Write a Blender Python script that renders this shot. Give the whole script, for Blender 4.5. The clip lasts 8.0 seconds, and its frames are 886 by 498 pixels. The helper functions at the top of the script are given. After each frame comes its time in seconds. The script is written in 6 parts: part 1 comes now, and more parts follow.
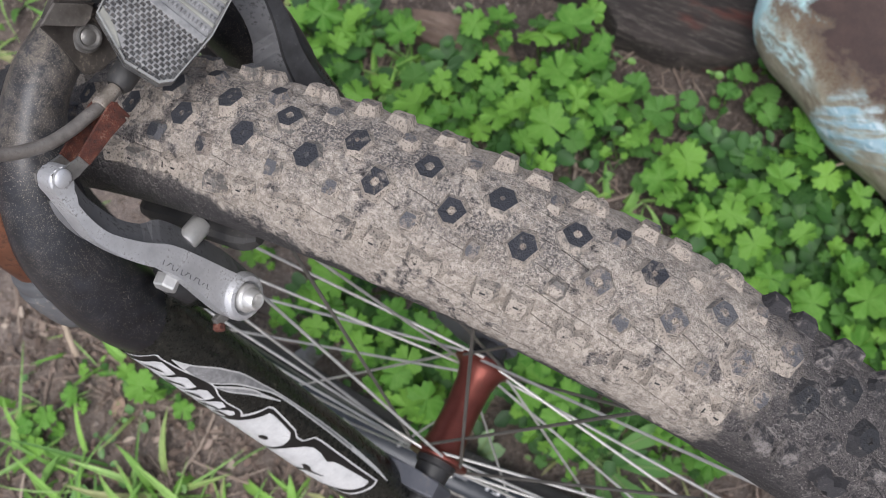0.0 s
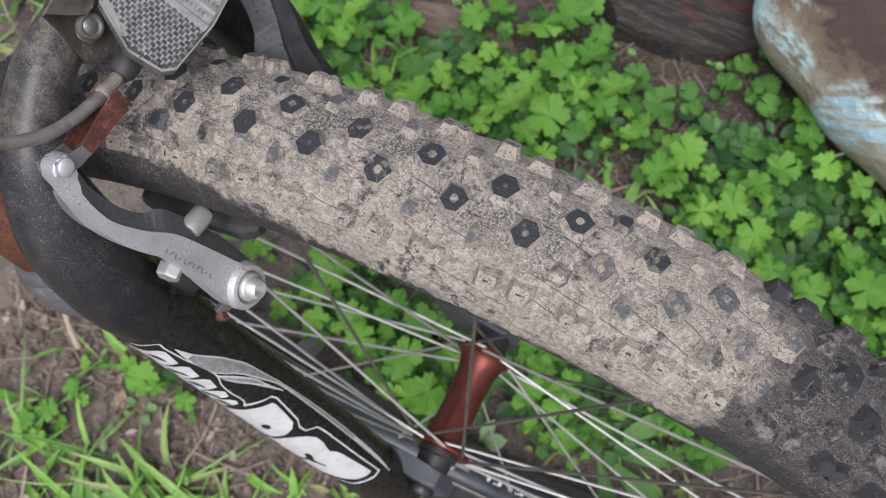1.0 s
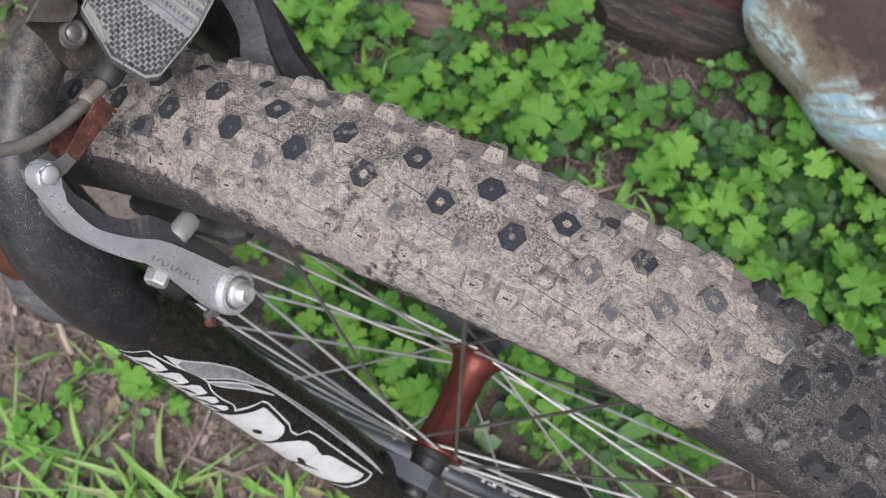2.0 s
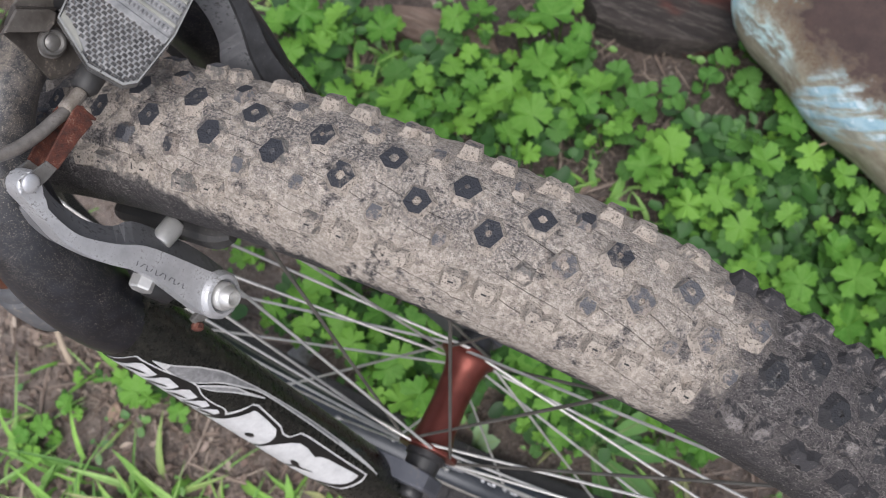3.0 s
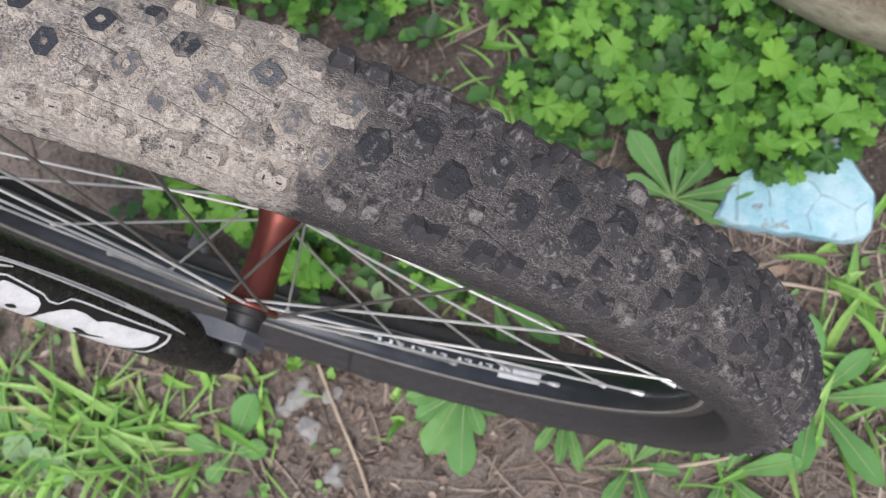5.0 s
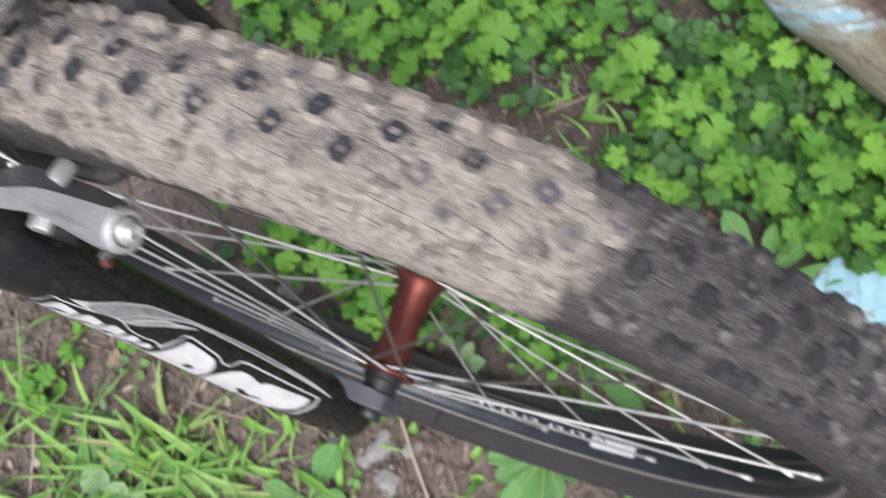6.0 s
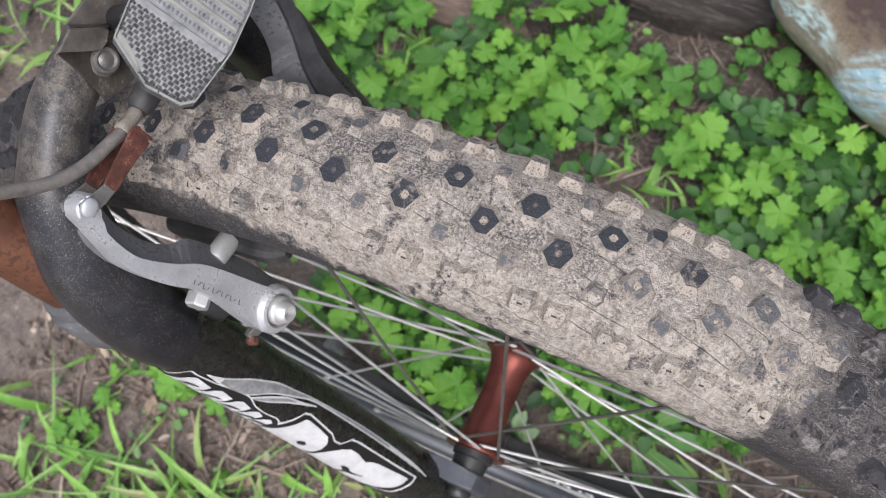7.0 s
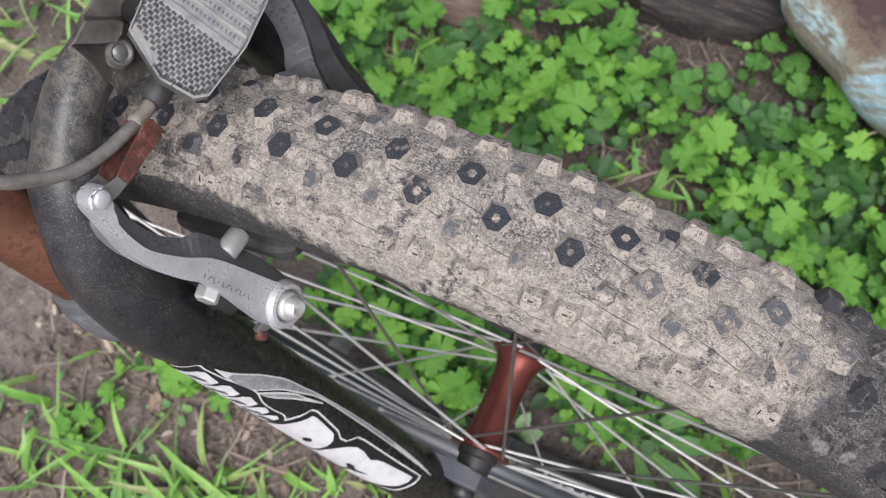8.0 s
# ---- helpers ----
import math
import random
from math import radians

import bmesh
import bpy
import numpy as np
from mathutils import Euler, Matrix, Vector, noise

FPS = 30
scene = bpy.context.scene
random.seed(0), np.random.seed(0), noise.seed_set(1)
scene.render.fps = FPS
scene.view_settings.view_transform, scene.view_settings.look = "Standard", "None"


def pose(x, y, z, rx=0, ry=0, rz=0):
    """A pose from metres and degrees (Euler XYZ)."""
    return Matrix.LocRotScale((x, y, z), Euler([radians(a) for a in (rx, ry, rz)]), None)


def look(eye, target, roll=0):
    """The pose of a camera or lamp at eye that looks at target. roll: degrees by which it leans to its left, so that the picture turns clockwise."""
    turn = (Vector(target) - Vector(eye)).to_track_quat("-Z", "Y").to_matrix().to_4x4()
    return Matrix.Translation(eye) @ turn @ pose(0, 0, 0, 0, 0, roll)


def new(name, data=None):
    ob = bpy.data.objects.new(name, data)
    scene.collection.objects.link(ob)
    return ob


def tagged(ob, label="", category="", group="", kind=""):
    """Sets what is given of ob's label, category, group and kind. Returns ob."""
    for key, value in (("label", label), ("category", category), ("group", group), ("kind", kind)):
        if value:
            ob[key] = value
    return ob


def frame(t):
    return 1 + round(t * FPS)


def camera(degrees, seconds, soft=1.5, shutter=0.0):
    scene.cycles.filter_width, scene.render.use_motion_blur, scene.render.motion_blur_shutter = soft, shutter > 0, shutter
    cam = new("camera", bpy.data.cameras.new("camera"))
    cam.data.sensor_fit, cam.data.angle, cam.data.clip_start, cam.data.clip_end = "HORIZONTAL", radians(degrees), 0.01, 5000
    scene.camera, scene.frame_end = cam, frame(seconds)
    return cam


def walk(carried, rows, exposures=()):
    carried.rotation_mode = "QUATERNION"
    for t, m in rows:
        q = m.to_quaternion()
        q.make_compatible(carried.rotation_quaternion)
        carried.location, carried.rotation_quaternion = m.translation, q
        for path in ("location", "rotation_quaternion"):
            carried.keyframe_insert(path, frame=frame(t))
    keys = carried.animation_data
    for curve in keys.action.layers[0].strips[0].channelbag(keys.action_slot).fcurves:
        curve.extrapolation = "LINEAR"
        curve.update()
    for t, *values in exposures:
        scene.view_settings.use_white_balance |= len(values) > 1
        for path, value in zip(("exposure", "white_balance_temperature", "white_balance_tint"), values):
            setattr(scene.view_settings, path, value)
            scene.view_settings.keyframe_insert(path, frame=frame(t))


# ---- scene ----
# ---- camera ----
cam = camera(44.85, 8.0, soft=1.0, shutter=0.5)
cam.data.dof.use_dof, cam.data.dof.focus_distance, cam.data.dof.aperture_fstop = True, 0.36, 26.0
PATH = [
    (0.0, 0.0651, -0.0362, 1.0048, 13.721, 4.613, 25.478),
    (0.5, 0.0662, -0.0380, 1.0038, 13.552, 4.726, 25.326),
    (1.0, 0.0652, -0.0388, 1.0053, 13.381, 4.635, 25.293),
    (1.5, 0.0662, -0.0375, 1.0038, 13.276, 4.493, 25.089),
    (3.0, 0.0768, -0.0343, 1.0062, 13.370, 5.132, 23.401),
    (3.5, 0.0968, -0.0366, 1.0038, 12.243, 6.501, 22.343),
    (4.0, 0.1493, -0.0286, 0.9896, 11.006, 7.695, 19.215),
    (4.5, 0.2170, -0.0174, 0.9657, 7.668, 9.080, 16.392),
    (4.7, 0.2315, -0.0140, 0.9622, 6.993, 9.365, 15.930),
    (5.8, 0.1820, -0.0129, 0.9921, 8.249, 9.267, 18.836),
    (6.0, 0.1397, -0.0175, 1.0016, 9.362, 8.486, 19.885),
    (6.5, 0.0672, -0.0210, 1.0052, 11.334, 6.543, 21.390),
    (7.0, 0.0540, -0.0246, 1.0035, 11.792, 6.193, 22.837),
    (7.5, 0.0534, -0.0264, 1.0021, 11.920, 6.224, 23.640),
    (8.0, 0.0520, -0.0272, 1.0033, 11.994, 6.180, 23.725),
]
walk(cam, [(r[0], pose(*r[1:])) for r in PATH], exposures=[(0.0, 0.62, 6300, 12), (3.5, 0.65, 6300, 12), (4.7, 0.70, 6300, 12), (6.0, 0.88, 6300, 12), (8.0, 0.84, 6300, 12)])

# ---- light: bright overcast sky with a broad soft sun behind the cloud ----
world = bpy.data.worlds.new("sky")
scene.world = world
world.use_nodes = True
wn, wl = world.node_tree.nodes, world.node_tree.links
sky = wn.new("ShaderNodeTexSky")
sky.sky_type, sky.sun_disc = "NISHITA", False
sky.sun_elevation, sky.sun_rotation = radians(62), radians(150)
sky.air_density, sky.dust_density = 1.0, 4.0
grey = wn.new("ShaderNodeHueSaturation")
grey.inputs["Saturation"].default_value = 0.5
wl.new(sky.outputs[0], grey.inputs["Color"])
wl.new(grey.outputs[0], wn["Background"].inputs["Color"])
wn["Background"].inputs["Strength"].default_value = 0.115
sun = new("sun", bpy.data.lights.new("sun", "SUN"))
sun.data.energy, sun.data.angle, sun.data.color = 1.5, radians(34), (1.0, 0.98, 0.96)
sun.matrix_world = look((0.3, -0.6, 3.0), (0.0, 0.0, 0.3))


# ---- material helpers ----
class Nodes:
    """Short calls for building one node material."""

    def __init__(self, name):
        self.mat = bpy.data.materials.new(name)
        self.mat.use_nodes = True
        self.tree = self.mat.node_tree
        self.bsdf = self.tree.nodes["Principled BSDF"]

    def add(self, kind, **props):
        n = self.tree.nodes.new(kind)
        for k, v in props.items():
            setattr(n, k, v)
        return n

    def put(self, socket, value):
        if isinstance(value, bpy.types.NodeSocket):
            self.tree.links.new(value, socket)
        else:
            socket.default_value = value

    def coords(self, what="Object"):
        return self.add("ShaderNodeTexCoord").outputs[what]

    def noise(self, vec, scale, detail=4.0, rough=0.6, stretch=None):
        if stretch:
            m = self.add("ShaderNodeMapping")
            self.put(m.inputs["Vector"], vec)
            m.inputs["Scale"].default_value = stretch
            vec = m.outputs[0]
        n = self.add("ShaderNodeTexNoise")
        self.put(n.inputs["Vector"], vec)
        n.inputs["Scale"].default_value = scale
        n.inputs["Detail"].default_value = detail
        n.inputs["Roughness"].default_value = rough
        return n.outputs[0]

    def ramp(self, val, lo, hi, a=0.0, b=1.0):
        n = self.add("ShaderNodeMapRange")
        self.put(n.inputs[0], val)
        for i, v in zip((1, 2, 3, 4), (lo, hi, a, b)):
            self.put(n.inputs[i], v)
        return n.outputs[0]

    def math(self, op, a, b=0.0):
        n = self.add("ShaderNodeMath", operation=op)
        self.put(n.inputs[0], a)
        self.put(n.inputs[1], b)
        return n.outputs[0]

    def mix(self, fac, a, b):
        n = self.add("ShaderNodeMix", data_type="RGBA")
        self.put(n.inputs[0], fac)
        for s, v in ((n.inputs[6], a), (n.inputs[7], b)):
            self.put(s, (*v, 1.0) if isinstance(v, tuple) else v)
        return n.outputs[2]

    def bump(self, height, strength, dist):
        n = self.add("ShaderNodeBump")
        n.inputs["Strength"].default_value = strength
        n.inputs["Distance"].default_value = dist
        self.put(n.inputs["Height"], height)
        self.put(self.bsdf.inputs["Normal"], n.outputs[0])

    def done(self, color, rough=0.6, metal=0.0, sheen=0.5):
        c = (*color, 1.0) if isinstance(color, tuple) else color
        self.put(self.bsdf.inputs["Base Color"], c)
        self.put(self.bsdf.inputs["Roughness"], rough)
        self.put(self.bsdf.inputs["Metallic"], metal)
        self.bsdf.inputs["Specular IOR Level"].default_value = sheen
        return self.mat




def tyre_material():
    """Rubber under a crust of dried mud; u and v of the map are metres round and across the tyre."""
    n = Nodes("muddy_tyre")
    uv = n.coords("UV")
    sep = n.add("ShaderNodeSeparateXYZ")
    n.put(sep.inputs[0], uv)
    u, v = sep.outputs[0], sep.outputs[1]
    big, mid, fine = n.noise(uv, 45, 5, 0.65), n.noise(uv, 160, 4, 0.7), n.noise(uv, 950, 3, 0.75)
    # the crust ends sharply where the tyre was washed in wet grass
    edge = n.math("ADD", n.math("ADD", u, n.math("MULTIPLY", n.math("ABSOLUTE", v), 0.30)), n.ramp(big, 0.3, 0.7, -0.018, 0.014))
    front = n.ramp(n.math("ADD", edge, n.math("ADD", n.ramp(mid, 0.3, 0.7, -0.008, 0.008), n.ramp(fine, 0.3, 0.7, -0.006, 0.006))), 0.119, 0.134, 1.0, 0.0)
    back = n.ramp(edge, -0.19, -0.15)
    # it lies over the tread and thins out on the shoulders
    limit = n.ramp(u, -0.13, -0.02, -0.0245, -0.047)
    low = n.ramp(n.math("SUBTRACT", n.math("ADD", v, n.ramp(mid, 0.3, 0.7, -0.006, 0.006)), limit), -0.003, 0.003)
    worn = n.math("ADD", n.math("ADD", n.math("MULTIPLY", big, 0.6), n.math("MULTIPLY", mid, 0.4)), n.ramp(u, -0.17, -0.09, -0.055, 0.0))
    worn = n.ramp(n.math("ADD", worn, n.ramp(fine, 0.3, 0.7, -0.035, 0.035)), 0.405, 0.465)
    crust = n.math("MULTIPLY", n.math("MULTIPLY", front, back), n.math("MULTIPLY", low, worn))
    tone = n.mix(n.ramp(mid, 0.3, 0.75), (0.314, 0.270, 0.229), (0.440, 0.386, 0.331))
    # smooth pale mud in places, rough and darker in others
    tone = n.mix(n.ramp(n.noise(uv, 55, 4, 0.65), 0.45, 0.65, 0.0, 0.40), tone, (0.235, 0.195, 0.165))
    fibre = n.noise(uv, 520, 3, 0.7, (0.45, 1.5, 1))
    grit = n.math("MAXIMUM", n.ramp(fine, 0.575, 0.615), n.ramp(fibre, 0.615, 0.645))
    specks = n.math("MULTIPLY", grit, n.ramp(n.noise(uv, 110, 3, 0.6), 0.40, 0.62, 0.15, 1.0))
    pale = n.ramp(n.noise(uv, 420, 5, 0.8), 0.46, 0.56)
    tone = n.mix(n.math("MULTIPLY", pale, 0.60), tone, (0.65, 0.583, 0.513))
    # grey rubbed places along the middle, worn through the crust
    lane = n.ramp(n.math("ABSOLUTE", n.math("SUBTRACT", v, 0.004)), 0.010, 0.026, 1.0, 0.0)
    smear = n.math("MULTIPLY", n.ramp(n.noise(uv, 42, 5, 0.8), 0.45, 0.54), n.math("MULTIPLY", lane, n.ramp(u, 0.02, 0.09, 1.0, 0.35)))
    smear = n.math("MULTIPLY", smear, n.ramp(fine, 0.44, 0.54, 0.10, 0.95))
    tone = n.mix(smear, tone, (0.105, 0.10, 0.104))
    # dark grit, in a brown that also carries soft shadows of the relief
    tone = n.mix(n.math("MULTIPLY", specks, 0.60), tone, (0.075, 0.063, 0.055))
    # clustered pits and crumbs where the crust breaks up
    pit = n.math("MULTIPLY", n.ramp(n.noise(uv, 700, 4, 0.85), 0.55, 0.60), n.ramp(n.noise(uv, 75, 4, 0.7), 0.49, 0.62))
    tone = n.mix(n.math("MULTIPLY", pit, 0.75), tone, (0.070, 0.062, 0.058))
    # long hair cracks that run round the tyre
    warp = n.math("ADD", n.math("MULTIPLY", v, 420.0), n.math("MULTIPLY", n.noise(uv, 22, 2, 0.5, (0.6, 1, 1)), 4.0))
    warp = n.math("ADD", warp, n.math("MULTIPLY", u, 46.0))
    line = n.math("ABSOLUTE", n.math("SINE", warp))
    gate = n.ramp(n.noise(uv, 60, 2, 0.5, (0.5, 2.0, 1)), 0.47, 0.55)
    crack = n.math("MULTIPLY", n.ramp(line, 0.02, 0.07, 1.0, 0.0), gate)
    tone = n.mix(n.math("MULTIPLY", crack, 0.6), tone, (0.07, 0.055, 0.045))
    ridge = n.noise(uv, 190, 5, 0.8)
    dust = n.ramp(n.math("ADD", n.math("MULTIPLY", ridge, 0.45), n.math("MULTIPLY", fine, 0.55)), 0.42, 0.64)
    dust = n.math("MULTIPLY", dust, n.ramp(n.math("ABSOLUTE", v), 0.028, 0.040, 1.0, 0.15))
    rub = n.mix(n.math("MULTIPLY", dust, 0.75), (0.031, 0.0285, 0.031), (0.265, 0.236, 0.226))
    rub = n.mix(n.math("MULTIPLY", crack, 0.8), rub, (0.010, 0.009, 0.009))
    rub = n.mix(n.math("MULTIPLY", n.ramp(n.noise(uv, 1300, 2, 0.6), 0.62, 0.67), 0.8), rub, (0.40, 0.37, 0.34))
    wrinkle = n.math("ABSOLUTE", n.math("SUBTRACT", n.noise(uv, 120, 3, 0.6, (0.8, 1.2, 1)), 0.5))
    wrinkle = n.math("MULTIPLY", n.ramp(wrinkle, 0.004, 0.022, 1.0, 0.0), n.ramp(n.noise(uv, 60, 3, 0.6), 0.42, 0.56))
    wrinkle = n.math("MULTIPLY", wrinkle, n.ramp(n.math("ABSOLUTE", v), 0.034, 0.042, 1.0, 0.0))
    rub = n.mix(n.math("MULTIPLY", wrinkle, 0.65), rub, (0.37, 0.34, 0.32))
    col = n.mix(crust, rub, tone)
    grain = n.noise(uv, 1900, 2, 0.6)
    h = n.math("ADD", n.math("ADD", n.math("MULTIPLY", crust, 0.5), n.math("MULTIPLY", n.math("SUBTRACT", 1.0, crust), n.math("ADD", n.math("MULTIPLY", ridge, 1.3), n.math("MULTIPLY", wrinkle, 0.35)))), n.math("MULTIPLY", n.math("ADD", mid, n.math("ADD", n.math("MULTIPLY", fine, 0.6), n.math("MULTIPLY", grain, 0.2))), 0.8))
    h = n.math("SUBTRACT", h, n.math("ADD", n.math("MULTIPLY", crack, 0.7), n.math("MULTIPLY", n.math("MULTIPLY", specks, crust), 0.35)))
    n.bump(h, 1.0, 0.0027)
    return n.done(col, n.ramp(crust, 0, 1, 0.62, 0.92))


def mud_material(name, light, dark, bare, share):
    """Dried mud on a rubber block; share is how much bare rubber shows through."""
    n = Nodes(name)
    c = n.coords()
    rnd = n.add("ShaderNodeObjectInfo").outputs["Random"]
    off = n.add("ShaderNodeVectorMath", operation="ADD")
    n.put(off.inputs[0], c)
    n.put(off.inputs[1], rnd)
    c = off.outputs[0]
    mid, fine = n.noise(c, 260, 4, 0.7), n.noise(c, 1100, 3, 0.7)
    tone = n.mix(n.ramp(mid, 0.3, 0.7), dark, light)
    tone = n.mix(n.math("MULTIPLY", n.ramp(fine, 0.54, 0.62), 0.85), tone, (0.07, 0.058, 0.048))
    shift = n.math("ADD", mid, n.math("MULTIPLY", n.math("SUBTRACT", rnd, 0.5), 0.22))
    col = n.mix(n.ramp(n.math("ADD", shift, n.math("MULTIPLY", n.math("SUBTRACT", fine, 0.5), 0.35)), share - 0.03, share + 0.10, 1.0, 0.0), tone, bare)
    n.bump(n.math("ADD", mid, n.math("MULTIPLY", fine, 0.6)), 1.0, 0.0016)
    return n.done(col, 0.85)


def simple(name, a, b, scale, rough=0.5, metal=0.0, relief=0.2, depth=0.0004, specks=None, amount=0.5, lo=0.56):
    """Paint, metal or plastic with two tones, fine relief, and dust or rust flecks where given."""
    n = Nodes(name)
    c = n.coords()
    mid, fine = n.noise(c, scale, 4, 0.65), n.noise(c, scale * 7, 3, 0.7)
    col = n.mix(n.ramp(mid, 0.3, 0.7), a, b)
    r = n.ramp(mid, 0.3, 0.7, rough * 0.8, min(1.0, rough * 1.2))
    if specks:
        m = n.math("ADD", n.math("MULTIPLY", mid, 0.45), n.math("MULTIPLY", fine, 0.55))
        m = n.math("MULTIPLY", n.ramp(m, lo, lo + 0.08), amount)
        col = n.mix(m, col, specks)
        r = n.math("ADD", r, n.math("MULTIPLY", m, 0.4))
    n.bump(n.math("ADD", mid, n.math("MULTIPLY", fine, 0.4)), relief, depth)
    return n.done(col, r, metal)


def arch_material():
    """The fork's black paint, with specks of tan dust, thickest on the upper hoop."""
    n = Nodes("dusty_black_paint")
    c = n.coords()
    sep = n.add("ShaderNodeSeparateXYZ")
    n.put(sep.inputs[0], c)
    mid, big = n.noise(c, 150, 4, 0.65), n.noise(c, 40, 3, 0.6)
    col = n.mix(n.ramp(mid, 0.3, 0.7), (0.0045, 0.005, 0.0065), (0.010, 0.011, 0.015))
    high = n.ramp(n.math("ADD", sep.outputs[2], n.ramp(big, 0.3, 0.7, -0.025, 0.025)), 0.245, 0.345)
    dust, drift = 0.0, n.noise(c, 110, 4, 0.7)
    for scale, most in ((3600, 0.75), (1900, 0.34)):
        cell = n.add("ShaderNodeTexVoronoi")
        n.put(cell.inputs["Vector"], c)
        cell.inputs["Scale"].default_value = scale
        pick = n.add("ShaderNodeSeparateXYZ")
        n.put(pick.inputs[0], cell.outputs["Color"])
        here = n.math("LESS_THAN", pick.outputs[0], n.math("MULTIPLY", n.ramp(high, 0, 1, 0.05, most), n.ramp(drift, 0.36, 0.64, 0.25, 1.25)))
        size = n.ramp(pick.outputs[1], 0, 1, 0.16, 0.42)
        dust = n.math("MAXIMUM", dust, n.math("MULTIPLY", here, n.ramp(n.math("SUBTRACT", cell.outputs["Distance"], size), -0.10, 0.06, 0.62, 0.0)))
    veil = n.math("MULTIPLY", high, n.ramp(mid, 0.35, 0.7, 0.04, 0.10))
    col = n.mix(veil, col, (0.26, 0.265, 0.30))
    cake = n.math("MULTIPLY", n.ramp(n.math("ADD", sep.outputs[2], n.ramp(big, 0.3, 0.7, -0.012, 0.012)), 0.345, 0.385), n.ramp(n.math("ADD", drift, n.ramp(n.noise(c, 700, 3, 0.7), 0.3, 0.7, -0.12, 0.12)), 0.40, 0.58, 0.05, 0.60))
    col = n.mix(cake, col, (0.30, 0.255, 0.20))
    col = n.mix(dust, col, (0.36, 0.315, 0.26))
    n.bump(n.math("ADD", n.math("MULTIPLY", mid, 0.2), n.math("MULTIPLY", dust, 0.6)), 0.3, 0.0003)
    return n.done(col, n.ramp(n.math("ADD", dust, veil), 0.0, 0.7, 0.30, 0.85), 0.0, 0.42)


def leaf_material(name, a, b, vein, veined=False):
    """Leaf green that changes from leaf to leaf; veined leaves carry a palm of paler veins along their lobes."""
    n = Nodes(name)
    c = n.coords()
    rnd = n.add("ShaderNodeObjectInfo").outputs["Random"]
    mid = n.noise(c, 4 if veined else 90, 3, 0.6)
    col = n.mix(rnd, a, b)
    col = n.mix(n.math("MULTIPLY", n.ramp(mid, 0.35, 0.7), 0.35), col, vein)
    relief = n.noise(c, 350, 3, 0.6)
    if veined:
        sep = n.add("ShaderNodeSeparateXYZ")
        n.put(sep.inputs[0], n.coords("UV"))
        off = n.math("ABSOLUTE", n.math("SUBTRACT", n.math("FRACT", n.math("ADD", n.math("MULTIPLY", sep.outputs[0], 5.0), 0.5)), 0.5))
        line = n.ramp(n.math("MULTIPLY", off, sep.outputs[1]), 0.008, 0.035, 1.0, 0.0)
        col = n.mix(n.math("MULTIPLY", line, 0.22), col, vein)
        relief = n.math("SUBTRACT", n.noise(c, 5, 3, 0.6), n.math("MULTIPLY", line, 0.5))
    n.bump(relief, 0.35, 0.0012)
    n.done(col, 0.62, 0.0, 0.35)
    n.bsdf.inputs["Transmission Weight"].default_value = 0.0
    n.bsdf.inputs["Subsurface Weight"].default_value = 0.0
    trans = n.add("ShaderNodeBsdfTranslucent")
    n.put(trans.inputs["Color"], col)
    mixer = n.add("ShaderNodeMixShader")
    mixer.inputs[0].default_value = 0.3
    n.tree.links.new(n.bsdf.outputs[0], mixer.inputs[1])
    n.tree.links.new(trans.outputs[0], mixer.inputs[2])
    n.tree.links.new(mixer.outputs[0], n.tree.nodes["Material Output"].inputs["Surface"])
    return n.mat


def soil_material():
    n = Nodes("soil")
    c = n.coords()
    big, mid, fine = n.noise(c, 5, 4, 0.6), n.noise(c, 60, 5, 0.75), n.noise(c, 380, 4, 0.75)
    sep = n.add("ShaderNodeSeparateXYZ")
    n.put(sep.inputs[0], c)
    # a patch of darker earth under the weeds, paler round it
    dark_earth = n.ramp(n.math("ADD", sep.outputs[1], n.ramp(n.noise(c, 9, 3, 0.6), 0.3, 0.7, -0.08, 0.08)), 0.06, 0.22)
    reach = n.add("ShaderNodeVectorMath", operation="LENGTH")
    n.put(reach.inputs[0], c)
    dark_earth = n.math("MULTIPLY", dark_earth, n.ramp(n.math("ADD", reach.outputs["Value"], n.ramp(n.noise(c, 3, 4, 0.65), 0.3, 0.7, -0.25, 0.25)), 0.75, 1.25, 1.0, 0.0))
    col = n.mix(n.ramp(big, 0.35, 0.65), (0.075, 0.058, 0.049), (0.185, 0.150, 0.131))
    col = n.mix(n.math("MULTIPLY", dark_earth, 0.75), col, (0.040, 0.028, 0.023))
    col = n.mix(n.math("MULTIPLY", n.ramp(mid, 0.4, 0.7), n.ramp(dark_earth, 0, 1, 0.75, 0.35)), col, (0.29, 0.235, 0.20))
    col = n.mix(n.math("MULTIPLY", n.ramp(fine, 0.54, 0.66), n.ramp(dark_earth, 0, 1, 0.8, 0.5)), col, (0.40, 0.335, 0.29))
    col = n.mix(n.math("MULTIPLY", n.ramp(n.noise(c, 200, 4, 0.8), 0.55, 0.66), 0.75), col, (0.030, 0.022, 0.018))
    n.bump(n.math("ADD", mid, n.math("MULTIPLY", fine, 0.6)), 1.0, 0.006)
    return n.done(col, 0.95)


